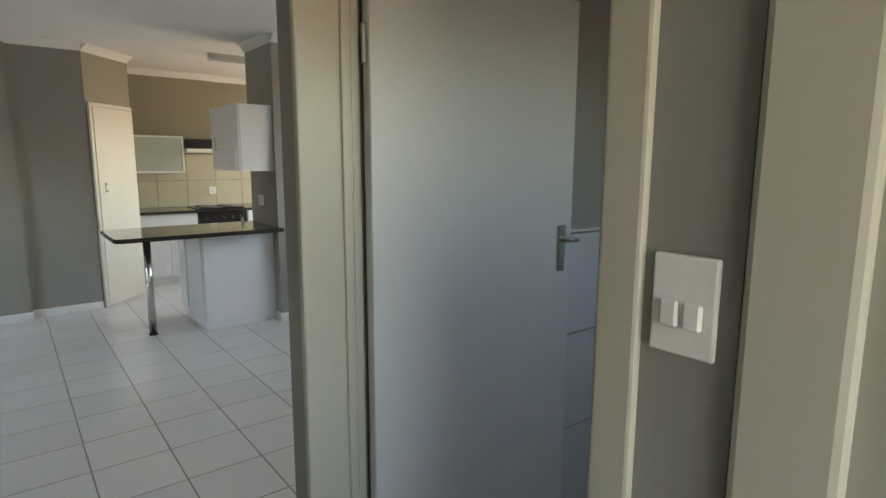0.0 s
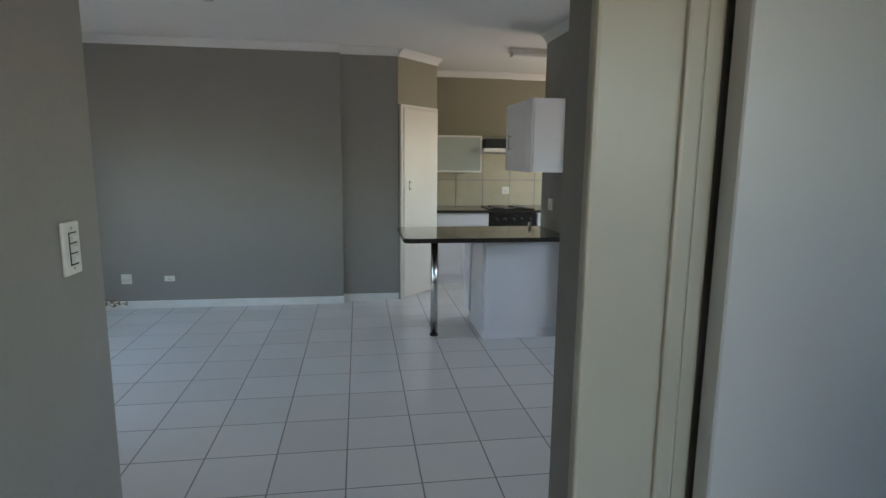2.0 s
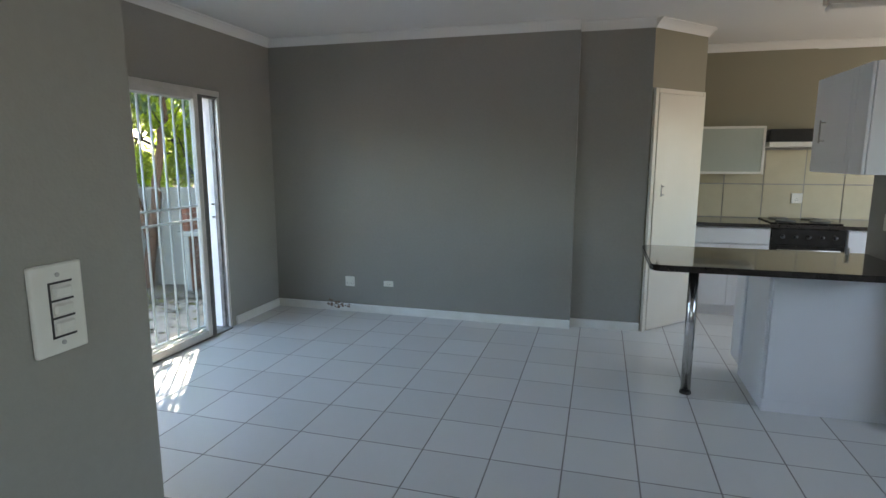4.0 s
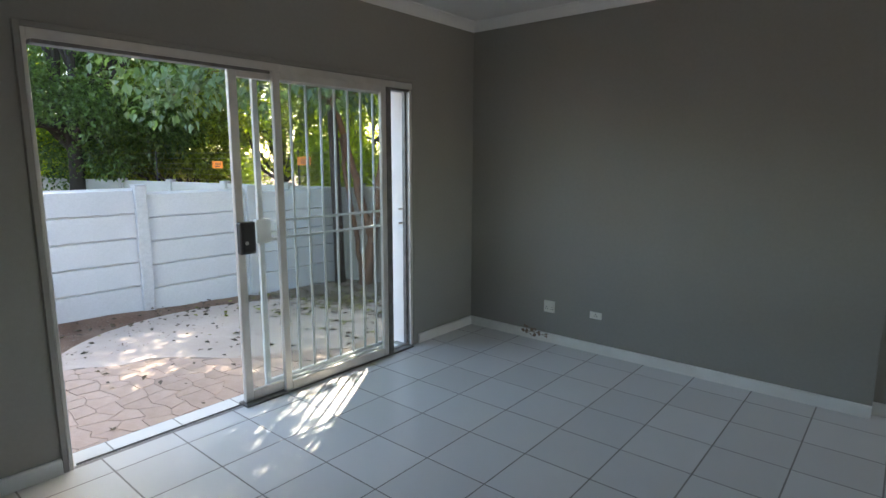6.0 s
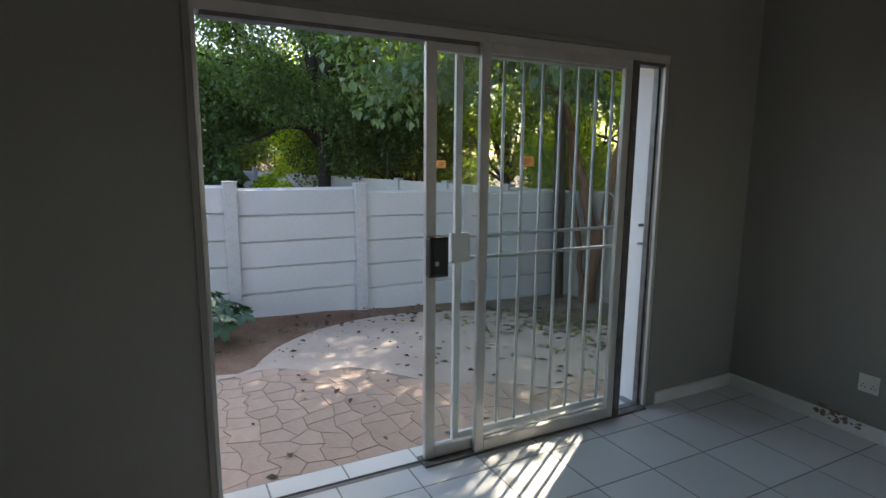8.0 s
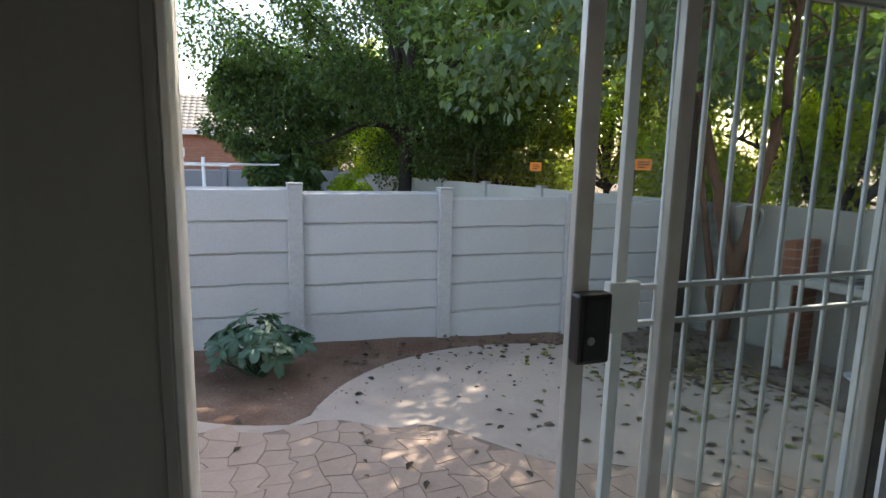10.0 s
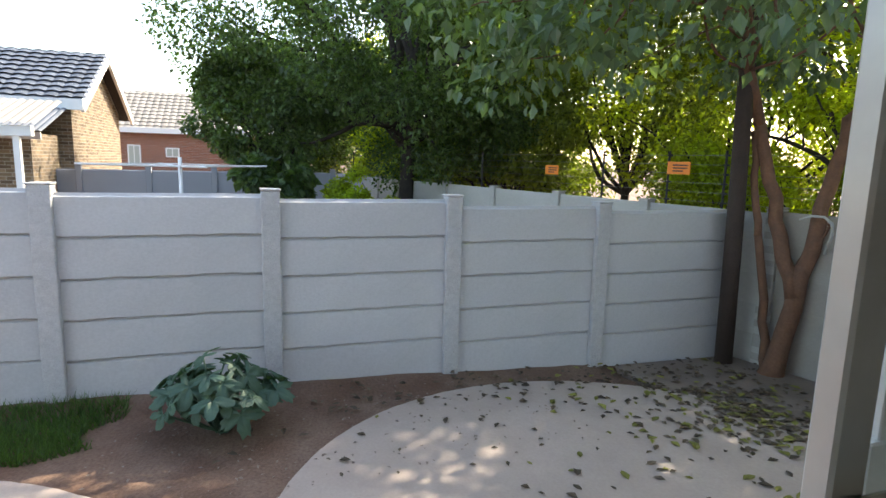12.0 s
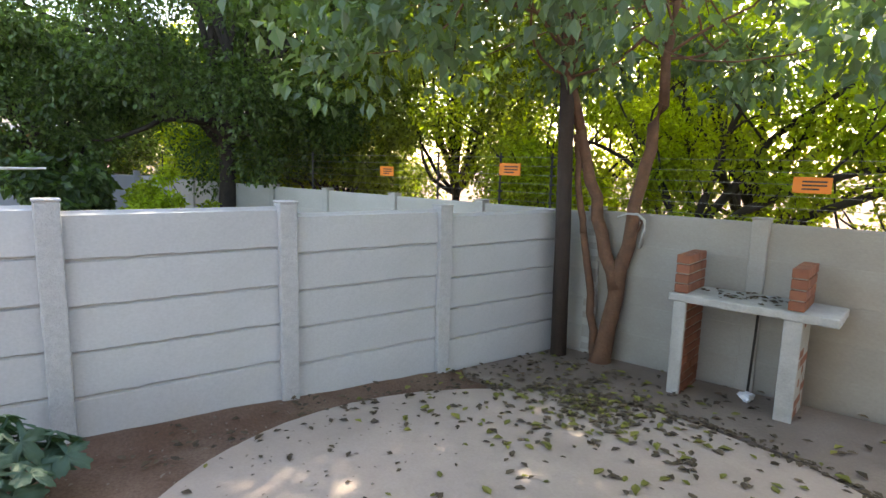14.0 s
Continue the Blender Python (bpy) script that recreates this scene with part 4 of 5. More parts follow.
def precast_fence(name, label, start, step, bays, tops, panels, post, rows=ROWS, tail=0.0, h=PANEL_H):
    """start: first post; step: vector to the next; tops: height of the panels' top edge at each bay; tail: a short last bay."""
    f = thing(name, label, "fence", kind="structure")
    start, step = Vector(start), Vector(step)
    yaw = math.degrees(math.atan2(step.y, step.x))
    for k in range(bays + (tail == 0)):
        p = start + step * k
        z = max(tops[min(k, bays - 1)], tops[max(k - 1, 0)])
        o = new("post", post)
        o.parent = f
        o.matrix_basis = pose(p.x, p.y, z + 0.035 - 1.47, 0, 0, yaw)
    for k in range(bays + (tail > 0)):
        p = start + step * k
        top = tops[min(k, bays - 1)]
        run = step.length if k < bays else tail
        for r in range(rows):
            o = new("panel", panels[(k * 5 + r * 2) % len(panels)])
            o.parent = f
            o.matrix_basis = pose(p.x, p.y, top - h * ROWS * (rows - r) / rows - (0.07 if r == 0 else 0), 0, 0, yaw) @ Matrix.Diagonal((run, 1, 1 + (0.07 / h if r == 0 and rows > 1 else 0), 1))
    return f


FX = -3.80
precast_fence("fence_garden", "grey painted precast concrete panel fence, stained with soil at its foot", (FX, -6.836, 0), (0, 1.388, 0), 6, [1.225, 1.20, 1.173, 1.138, 1.085, 1.043], panel_me, post_me, tail=0.17)
PW0, PWD = Vector((-3.76, 1.72)), Vector((0.976, 0.218)).normalized()
right_panel = [mesh_of(fence_panel(1.0, 0.29, s + 20), FAR_WALL, "panel") for s in range(6)]
right_post = mesh_of(fence_post(1.47), FAR_WALL, "post")
p0 = Vector((-2.08, 2.10)) + PWD * 1.45 * 2
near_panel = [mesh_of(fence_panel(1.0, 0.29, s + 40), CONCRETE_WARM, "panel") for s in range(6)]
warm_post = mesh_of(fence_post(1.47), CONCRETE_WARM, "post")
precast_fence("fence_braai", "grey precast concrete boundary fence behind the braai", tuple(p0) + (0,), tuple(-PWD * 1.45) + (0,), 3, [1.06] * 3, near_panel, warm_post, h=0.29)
p1 = p0 - PWD * 1.45 * 3
precast_fence("fence_boundary", "weathered precast concrete boundary fence under the trees", tuple(p1) + (0,), tuple(-PWD * 1.45) + (0,), 9, [1.04] * 9, right_panel, right_post, h=0.29)

# electric fence above the boundary fence
ef = thing("electric_fence", "black electric-fence brackets with thin wires above the boundary fence", "electric fence")
bm0 = bmesh.new()
tube(bm0, [(0, 0, 0.95), (0, 0, 1.62)], 0.012, 6)
for k in range(6):
    tube(bm0, [(-0.02, 0, 1.10 + k * 0.095), (0.035, 0, 1.10 + k * 0.095)], 0.011, 6)
br_me = mesh_of(bm0, BLACK_POST, "bracket")
for s in (2.6, -0.3, -0.96, -1.9, -4.5, -7.2, -10.0):
    p = PW0 + PWD * s
    o = new("bracket", br_me)
    o.parent = ef
    o.matrix_basis = pose(p.x, p.y + 0.03, 0, 0, 0, 12)
for k in range(6):
    z = 1.10 + k * 0.095
    a, b = PW0 + PWD * 3.0, PW0 - PWD * 12
    part("wire", tube(bmesh.new(), [(a.x, a.y + 0.03, z), (b.x, b.y + 0.03, z)], 0.0018, 5), WIRE, ef)
for x, y, z, w in ((-6.45, 1.09, 1.37, 0.26), (-4.52, 1.52, 1.44, 0.28), (-1.77, 2.14, 1.385, 0.26)):
    sg = thing("warning_sign", "small orange electric-fence warning plate hung on the wires", "warning sign", pose(x, y - 0.0, z, 0, 0, 12.6), group="warning plates on the fence")
    part("plate", boxes((-w / 2, w / 2, -0.004, 0.004, -w * 0.24, w * 0.24), bevel=0.002), ORANGE, sg)
    part("print", boxes((-w * 0.25, w * 0.38, -0.0055, -0.004, w * 0.08, w * 0.13), (-w * 0.25, w * 0.38, -0.0055, -0.004, -w * 0.03, w * 0.02), (-w * 0.25, w * 0.2, -0.0055, -0.004, -w * 0.14, -w * 0.09)), SLOT, sg, "dark illegible print")

# ---------------------------------------------------------------- braai
bra = thing("braai", "built-in brick braai with a rough concrete slab on two piers", "braai", pose(-2.40, 1.42, -0.42, 0, 0, 12.6))
bm = boxes((-0.04, 1.12, -0.02, 0.47, 0.848, 0.912), bevel=0.008)
bmesh.ops.subdivide_edges(bm, edges=[e for e in bm.edges if e.calc_length() > 0.3], cuts=34, use_grid_fill=True)
for v in bm.verts:
    k = noise.noise((v.co.x * 14, v.co.y * 14, v.co.z * 20))
    edge = 1.0 if v.co.y < 0.0 or v.co.x > 1.09 else 0.25
    v.co += Vector((-0.022 * abs(k) if v.co.x > 1.09 else 0, 0.014 * abs(k) if v.co.y < 0.0 else 0, 0.010 * k * edge))
part("slab", bm, SLAB, bra, "rough broken-edged concrete slab")
pier_l = part("pier_plaster", boxes((0.0, 0.10, 0.0, 0.03, 0.0, 0.845), bevel=0.006), SLAB, bra, "plastered pier front")
pier_r = part("pier_plaster", boxes((0.78, 0.90, 0.0, 0.03, 0.0, 0.845), bevel=0.006), SLAB, bra, "plastered pier front")
part("pier_core", boxes((0.006, 0.094, 0.03, 0.45, 0.0, 0.845)), MORTAR, bra)
part("pier_core", boxes((0.788, 0.892, 0.03, 0.45, 0.0, 0.845)), MORTAR, bra)
part("stub_core", boxes((0.008, 0.088, 0.03, 0.44, 0.915, 1.225)), MORTAR, bra)
part("stub_core", boxes((0.808, 0.888, 0.03, 0.36, 0.915, 1.225)), MORTAR, bra)
brick_me = mesh_of(boxes((-0.052, 0.052, -0.105, 0.105, -0.034, 0.034), bevel=0.004), BRICK_RED, "brick")
half_me = mesh_of(boxes((-0.052, 0.052, -0.050, 0.050, -0.034, 0.034), bevel=0.004), BRICK_RED, "brick")


def brick(me, x, y, z):
    o = new("brick", me)
    o.parent = bra
    o.matrix_basis = pose(x + rnd.uniform(-0.002, 0.002), y, z, 0, 0, rnd.uniform(-1, 1))


for px in (0.050, 0.840):
    for c in range(11):
        z = 0.040 + c * 0.0765
        for q, y in (((brick_me, 0.14), (brick_me, 0.36)) if c % 2 else ((half_me, 0.085), (brick_me, 0.25), (half_me, 0.41))):
            brick(q, px, y, z)
for px, n in ((0.048, 4), (0.848, 4)):
    for c in range(n):
        z = 0.953 + c * 0.080
        for q, y in (((brick_me, 0.105), (half_me, 0.27), (half_me, 0.38)) if c % 2 else ((half_me, 0.055), (brick_me, 0.22), (half_me, 0.385))):
            brick(q, px, y, z)
part("steel_rod", tube(bmesh.new(), [(0.52, 0.40, 0.0), (0.54, 0.40, 0.845)], 0.010, 8), BARK_DARK, bra, "dark rusty rod")
bm = bmesh.new()
bmesh.ops.create_icosphere(bm, subdivisions=3, radius=0.075)
for v in bm.verts:
    v.co *= 0.75 + 0.6 * noise.noise(v.co * 22)
    v.co.z *= 0.6
tagged(part("plastic_bag", bm, PAPER, at=pose(-1.92, 1.80, ground_z(-1.92, 1.80) + 0.045)), "crumpled white plastic bag on the ground under the braai", "litter")

# ---------------------------------------------------------------- plants
def leaf_cloud(centres, n, size, seed, droop=0.3, lobes=False, flat=0.5):
    """Vertices and faces of n folded leaves scattered in the ellipsoid clumps (centre, radius)."""
    rg = np.random.default_rng(seed)
    c = np.array([q[0] for q in centres], float)
    rad = np.array([q[1] for q in centres], float)
    wts = rad[:, 0] * rad[:, 1] * rad[:, 2]
    pick = rg.choice(len(c), n, p=wts / wts.sum())
    d = rg.normal(size=(n, 3))
    d /= np.linalg.norm(d, axis=1)[:, None]
    pos = c[pick] + d * rad[pick] * (rg.random((n, 1)) ** 0.45)
    ax = d * 0.6 + rg.normal(size=(n, 3)) * 0.7
    ax[:, 2] -= droop
    ax /= np.linalg.norm(ax, axis=1)[:, None]
    up = rg.normal(size=(n, 3)) * flat
    up[:, 2] += 1.0
    side = np.cross(ax, up)
    side /= np.linalg.norm(side, axis=1)[:, None] + 1e-9
    nor = np.cross(side, ax)
    s = size * rg.uniform(0.6, 1.25, (n, 1))
    w = s * rg.uniform(0.28, 0.40, (n, 1))
    v = np.stack([pos, pos + ax * s * 0.42 + side * w + nor * w * 0.28, pos + ax * s - nor * s * 0.10, pos + ax * s * 0.42 - side * w + nor * w * 0.28], 1).reshape(-1, 3)
    k = np.arange(n)[:, None] * 4
    f = np.concatenate([k + np.array([0, 1, 2]), k + np.array([0, 2, 3])], 1).reshape(-1, 3)
    return v, f


def cloud_mesh(v, f, material, name):
    me = bpy.data.meshes.new(name)
    me.from_pydata(v.tolist(), [], f.tolist())
    me.materials.append(material)
    return me


def limb(bm, p, q, r0, r1, rg, bend=0.12, sides=8, n=7):
    p, q = Vector(p), Vector(q)
    L = (q - p).length
    off = Vector([rg.uniform(-1, 1) for _ in range(3)]) * L * bend
    pts, rs = [], []
    for k in range(n + 1):
        t = k / n
        pts.append(p.lerp(q, t) + off * math.sin(math.pi * t) + Vector([rg.uniform(-1, 1) for _ in range(3)]) * L * 0.012)
        rs.append(r0 + (r1 - r0) * t)
    tube(bm, pts, rs, sides)
    return pts


def tree(name, label, base, height, spread, clumps, n, size, leaf, bark, seed, trunk_r=0.16, fork=0.35, droop=0.3, centre=None, low=0.0, clump_r=0.34):
    """A trunk that forks into limbs, each of which ends in clumps of leaves."""
    rg = random.Random(seed)
    bx, by, bz = base
    t = thing(name, label, "tree", pose(bx, by, bz))
    cx, cy, cz = centre or (0, 0, height * 0.62)
    bm = bmesh.new()
    top = Vector((cx * 0.25, cy * 0.25, height * fork))
    limb(bm, (0, 0, -0.1), top, trunk_r, trunk_r * 0.72, rg, 0.05, 12)
    cl = []
    for k in range(clumps):
        a = rg.uniform(0, math.tau)
        u = rg.uniform(-1, 1)
        rr = math.sqrt(1 - u * u) * rg.uniform(0.45, 0.95)
        p = Vector((cx + math.cos(a) * rr * spread[0], cy + math.sin(a) * rr * spread[1], max(low, cz + u * spread[2] * rg.uniform(0.5, 0.95))))
        s = rg.uniform(0.6, 1.25) * clump_r
        cl.append((tuple(p), (s * spread[0] * 0.9, s * spread[1] * 0.9, s * spread[2] * 0.75)))
        if k < 26:
            mid = top.lerp(p, 0.45) + Vector((rg.uniform(-0.2, 0.2), rg.uniform(-0.2, 0.2), rg.uniform(0, 0.3)))
            limb(bm, top.lerp(Vector((0, 0, 0)), rg.uniform(0, 0.25)), mid, trunk_r * 0.46, trunk_r * 0.27, rg, 0.13, 7, 7)
            limb(bm, mid, p, trunk_r * 0.27, trunk_r * 0.07, rg, 0.13, 6, 6)
    part("trunk", bm, bark, t, smooth=True)
    v, f = leaf_cloud(cl, n, size, seed, droop)
    o = new("crown", cloud_mesh(v, f, leaf, "crown"))
    o.parent = t
    return t


GZ = -0.40
tree("tree", "large dark green leafy tree behind the garden fence", (-10.4, 0.05, GZ), 8.6, (3.0, 4.7, 3.6), 130, 115000, 0.085, LEAF_DARK, BARK_DARK, 11, 0.17, 0.31, 0.35, (0.2, 0.1, 4.6), 1.7, 0.20)
tree("tree", "olive green tree standing farther back", (-14.5, 3.8, GZ), 11.0, (3.4, 4.4, 4.9), 70, 90000, 0.155, LEAF_MID, BARK_DARK, 12, 0.2, 0.32, 0.3, None, 1.4, 0.30)
tree("tree", "yellow-green tree beyond the boundary fence", (-8.6, 3.9, GZ), 7.4, (2.4, 2.6, 3.2), 44, 40000, 0.085, LEAF_MID, BARK_DARK, 13, 0.10, 0.22, 0.3, (0, 0, 3.9), 1.0, 0.30)
tree("tree", "yellow-green bushy tree beyond the boundary fence", (-6.2, 4.0, GZ), 4.6, (2.2, 2.2, 2.1), 36, 26000, 0.08, LEAF_LIME, BARK_DARK, 14, 0.09, 0.18, 0.3, (0, 0.3, 2.4), 0.8, 0.30)
tree("tree", "tall olive tree behind the boundary fence", (-6.8, 7.6, GZ), 9.0, (3.2, 3.0, 3.8), 50, 34000, 0.11, LEAF_MID, BARK_DARK, 24, 0.16, 0.3, 0.3, (0, 0, 5.0), 1.4, 0.30)
tree("tree", "yellow-green tree with dark limbs beyond the boundary fence", (-3.4, 4.9, GZ), 5.8, (2.3, 1.9, 2.5), 36, 11000, 0.09, LEAF_LIME, BARK_DARK, 15, 0.15, 0.20, 0.3, (0, 0.2, 3.0), 0.9, 0.28)
tree("tree", "yellow-green tree with spreading dark limbs", (-0.7, 5.3, GZ), 6.0, (2.6, 2.0, 2.7), 36, 7000, 0.09, LEAF_LIME, BARK_DARK, 16, 0.17, 0.20, 0.3, (0, 0, 3.2), 0.8, 0.27)
for k, (x, y, hh) in enumerate(((-10.8, 2.6, 3.6), (-13.4, 1.6, 3.2), (-20.0, 1.0, 6.5), (-22.0, 6.0, 9.0), (-12.0, 8.5, 9.5))):
    tree("tree", "yellow-green leafy tree in the belt beyond the boundary fence", (x, y, GZ), hh, (2.2, 2.3, hh * 0.42), 34, (20000 if x < -6 else 5500), 0.12, (LEAF_LIME, LEAF_MID)[k % 3 == 0], BARK_DARK, 60 + k, 0.09, 0.2, 0.3, (0, 0, hh * 0.52), 0.6, 0.30)
tree("bush", "small yellow-green bush behind the fence", (-8.6, -1.2, GZ), 2.1, (0.7, 0.75, 0.75), 16, 8000, 0.07, LEAF_LIME, BARK_DARK, 17, 0.04, 0.25, 0.3, (0, 0, 1.0), 0.3)
tree("bush", "dark spiky shrub behind the fence", (-9.6, -2.4, GZ), 2.4, (0.7, 0.7, 0.9), 12, 3600, 0.16, LEAF_DARK, BARK_DARK, 18, 0.05, 0.25, 0.9, (0, 0, 1.3), 0.4)
tree("tree", "dark green tree with low-hanging boughs behind the fence", (-11.2, -2.3, GZ), 4.4, (1.3, 1.45, 1.35), 46, 26000, 0.085, LEAF_DARK, BARK_DARK, 27, 0.09, 0.3, 0.4, (0, -0.2, 2.75), 1.3, 0.26)
tree("tree", "dense green tree in the far corner of the next garden", (-16.8, -1.4, GZ), 6.6, (2.4, 2.8, 2.8), 40, 30000, 0.11, LEAF_DARK, BARK_DARK, 19, 0.18, 0.3, 0.35, (0, 0, 3.6), 1.2)

for k, (x, y, hh) in enumerate(((-5.6, 3.3, 2.3), (-4.3, 3.7, 2.6), (-3.0, 3.6, 2.2), (-1.8, 3.9, 2.7), (-0.6, 4.0, 2.3), (0.8, 4.2, 2.6))):
    tree("bush", "loose yellow-green bush behind the boundary fence", (x, y, GZ), hh, (0.95, 0.8, hh * 0.42), 20, 5200, 0.075, LEAF_LIME, BARK_DARK, 90 + k, 0.05, 0.15, 0.3, (0, 0, hh * 0.60), 0.5, 0.34)

# old sprawling limbs behind the braai
sp = thing("tree", "old sprawling tree with dark bare limbs and sparse yellow-green leaves", "tree", pose(-3.6, 3.5, GZ))
rg = random.Random(71)
bm = bmesh.new()
limb(bm, (0, 0, -0.1), (0.15, 0.0, 1.25), 0.13, 0.11, rg, 0.04, 10)
cl = []
for q, r in (((2.2, 0.3, 2.05), 0.06), ((3.3, 0.5, 2.15), 0.05), ((1.5, 0.2, 2.75), 0.06), ((0.7, -0.1, 3.0), 0.06), ((2.5, 0.6, 2.9), 0.05), ((-0.9, 0.1, 2.5), 0.06), ((-1.8, 0.2, 2.3), 0.05), ((-0.4, 0.4, 3.2), 0.05)):
    pts = limb(bm, (0.15, 0.0, 1.1 + rg.uniform(-0.2, 0.15)), q, r, r * 0.45, rg, 0.10, 8, 9)
    for k in range(5):
        a = Vector(pts[rg.randrange(4, 10)])
        e = a + Vector((rg.uniform(-0.5, 0.8), rg.uniform(-0.4, 0.4), rg.uniform(0.1, 0.9)))
        limb(bm, a, e, 0.018, 0.006, rg, 0.14, 5, 5)
        cl.append((tuple(e), (0.35, 0.35, 0.25)))
part("trunk", bm, BARK_DARK, sp, smooth=True)
v, f = leaf_cloud(cl, 4200, 0.075, 72, 0.4)
o = new("crown", cloud_mesh(v, f, LEAF_LIME, "crown"))
o.parent = sp

# the forked tree in the corner, with big drooping leaves
ct = thing("tree", "forked red-barked tree with broad blue-green leaves in the fence corner", "tree", pose(-3.20, 1.62, GZ))
rg = random.Random(21)
bm = bmesh.new()
fork = Vector((0.02, 0.12, 0.90))
trunk_pts = [(-0.03, -0.03, -0.06), (-0.01, 0.0, 0.10), (0.01, 0.03, 0.35), (0.03, 0.09, 0.65), fork, fork + Vector((0.03, 0.03, 0.18))]
tube(bm, trunk_pts, [0.125, 0.092, 0.080, 0.076, 0.080, 0.055], 14)
l1 = limb(bm, (0.03, 0.09, 0.72), (-0.40, -0.05, 2.25), 0.068, 0.052, rg, 0.03, 12, 9)
l2 = limb(bm, (0.02, 0.11, 0.78), (0.22, 0.30, 2.45), 0.068, 0.050, rg, 0.03, 12, 9)
l3 = limb(bm, (-0.10, 0.02, -0.05), (-0.30, -0.06, 1.25), 0.042, 0.035, rg, 0.04, 9)
limb(bm, l3[-1], (-0.42, -0.08, 2.2), 0.035, 0.03, rg, 0.05, 8)
limb(bm, (0.03, 0.15, 1.15), (0.24, 0.10, 1.42), 0.014, 0.010, rg, 0.2, 6)
up1 = limb(bm, l1[-1], (-0.30, -0.55, 3.7), 0.052, 0.028, rg, 0.06, 9)
up2 = limb(bm, l2[-1], (0.55, 0.15, 3.9), 0.048, 0.026, rg, 0.06, 9)
cl = []


def in_gap(p, r):
    """Whether p lies in the lanes kept free of leaves to let sun onto the terrace and the floor."""
    return any(math.hypot(p.x - (x - 0.6555 * (p.z - z)), p.y - (y + 0.995 * (p.z - z))) < r for x, y, z in ((1.9, -3.62, 0.12), (3.62, -3.20, 0.4)))


for k in range(60):
    a = rg.uniform(0, math.tau)
    rr = math.sqrt(rg.random())
    p = Vector((0.45 + 1.9 * rr * math.cos(a), -0.85 + 2.4 * rr * math.sin(a), 3.15 + rg.uniform(-0.70, 1.2) + 0.15 * rr))
    if in_gap(p, 0.50):
        continue
    cl.append((tuple(p), (0.45, 0.5, 0.36)))
    src = rg.choice((up1, up2))[rg.randrange(2, 8)]
    mid = Vector(src).lerp(p, rg.uniform(0.4, 0.65)) + Vector((rg.uniform(-0.25, 0.25), rg.uniform(-0.25, 0.25), rg.uniform(0.0, 0.4)))
    limb(bm, src, mid, 0.015, 0.010, rg, 0.14, 5, 5)
    limb(bm, mid, p, 0.010, 0.004, rg, 0.16, 5, 5)
# Unseen upper clumps, added to shade the terrace and the doorway.
for k in range(20):
    p = Vector((0.85 + rg.uniform(-1.3, 1.3), -0.2 + rg.uniform(-1.3, 1.3), rg.uniform(4.2, 5.4)))
    cl.append((tuple(p), (0.5, 0.5, 0.36)))
    limb(bm, rg.choice((up1, up2))[-1], p, 0.02, 0.005, rg, 0.12, 6, 6)
# High canopy out of sight, added to cut the sun except in the lanes.
for k in range(80):
    p = Vector((rg.uniform(-3.6, 1.0), rg.uniform(-1.2, 2.9), rg.uniform(4.3, 6.6)))
    if in_gap(p, 0.95):
        continue
    cl.append((tuple(p), (0.55, 0.55, 0.40)))
    limb(bm, rg.choice((up1, up2))[-1], p, 0.022, 0.006, rg, 0.10, 5, 5)
part("trunk", bm, BARK, ct, smooth=True)
part("cut_twig", tube(bmesh.new(), [(0.20, 0.16, 1.15), (0.27, 0.12, 1.34), (0.27, 0.10, 1.42), (0.22, 0.07, 1.47), (0.13, 0.04, 1.47), (0.04, 0.02, 1.43)], [0.014, 0.013, 0.012, 0.011, 0.010, 0.008], 8), SLAB, ct, "pale bent dead twig", True)
v, f = leaf_cloud(cl, 25000, 0.115, 21, 0.75, flat=0.35)
o = new("crown", cloud_mesh(v, f, LEAF_BIG, "crown"))
o.parent = ct
pole = thing("timber_pole", "dark creosoted timber pole standing in the fence corner", "pole", pose(-3.60, 1.44, -0.5))
part("shaft", tube(bmesh.new(), [(0, 0, 0), (-0.02, -0.01, 1.2), (-0.05, -0.03, 2.6), (-0.10, -0.06, 4.6)], [0.080, 0.075, 0.070, 0.062], 14), POLE_WOOD, pole, smooth=True)

# squash plant by the fence
def lobed_leaf(bm, r, rg):
    """A five-lobed leaf with a toothed edge, sunken veins and drooping lobe tips; the stalk joins at the origin."""
    n, rings_ = 61, 4
    teeth = [rg.uniform(-0.08, 0.08) for _ in range(n)]
    rows = []
    for j in range(1, rings_ + 1):
        u = j / rings_
        row = []
        for k in range(n):
            a = -2.62 + 5.24 * k / (n - 1)
            lobe = abs(math.cos(a * 2.4))
            q = r * (0.42 + 0.58 * lobe ** 1.1 + teeth[k] * u + 0.07 * (k % 4 == 0)) * (1.0 - 0.13 * abs(a) / 2.6) * u
            ridge = 0.055 * r * (1 - lobe ** 3) * math.sin(math.pi * min(1.0, u * 0.9))
            z = ridge - 0.20 * r * u * u * (0.2 + 0.8 * lobe) + 0.10 * r * math.sin(u * 2.2)
            row.append(bm.verts.new((math.cos(a) * q, math.sin(a) * q, z + rg.uniform(-0.008, 0.008) * r)))
        rows.append(row)
    c = bm.verts.new((0, 0, 0))
    for k in range(n - 1):
        bm.faces.new((c, rows[0][k], rows[0][k + 1]))
        for p, q in zip(rows, rows[1:]):
            bm.faces.new((p[k], q[k], q[k + 1], p[k + 1]))


sq = thing("squash_plant", "bushy squash plant with big lobed blue-green leaves on bare soil", "plant", pose(-3.20, -3.02, ground_z(-3.20, -3.02)))
rg = random.Random(31)
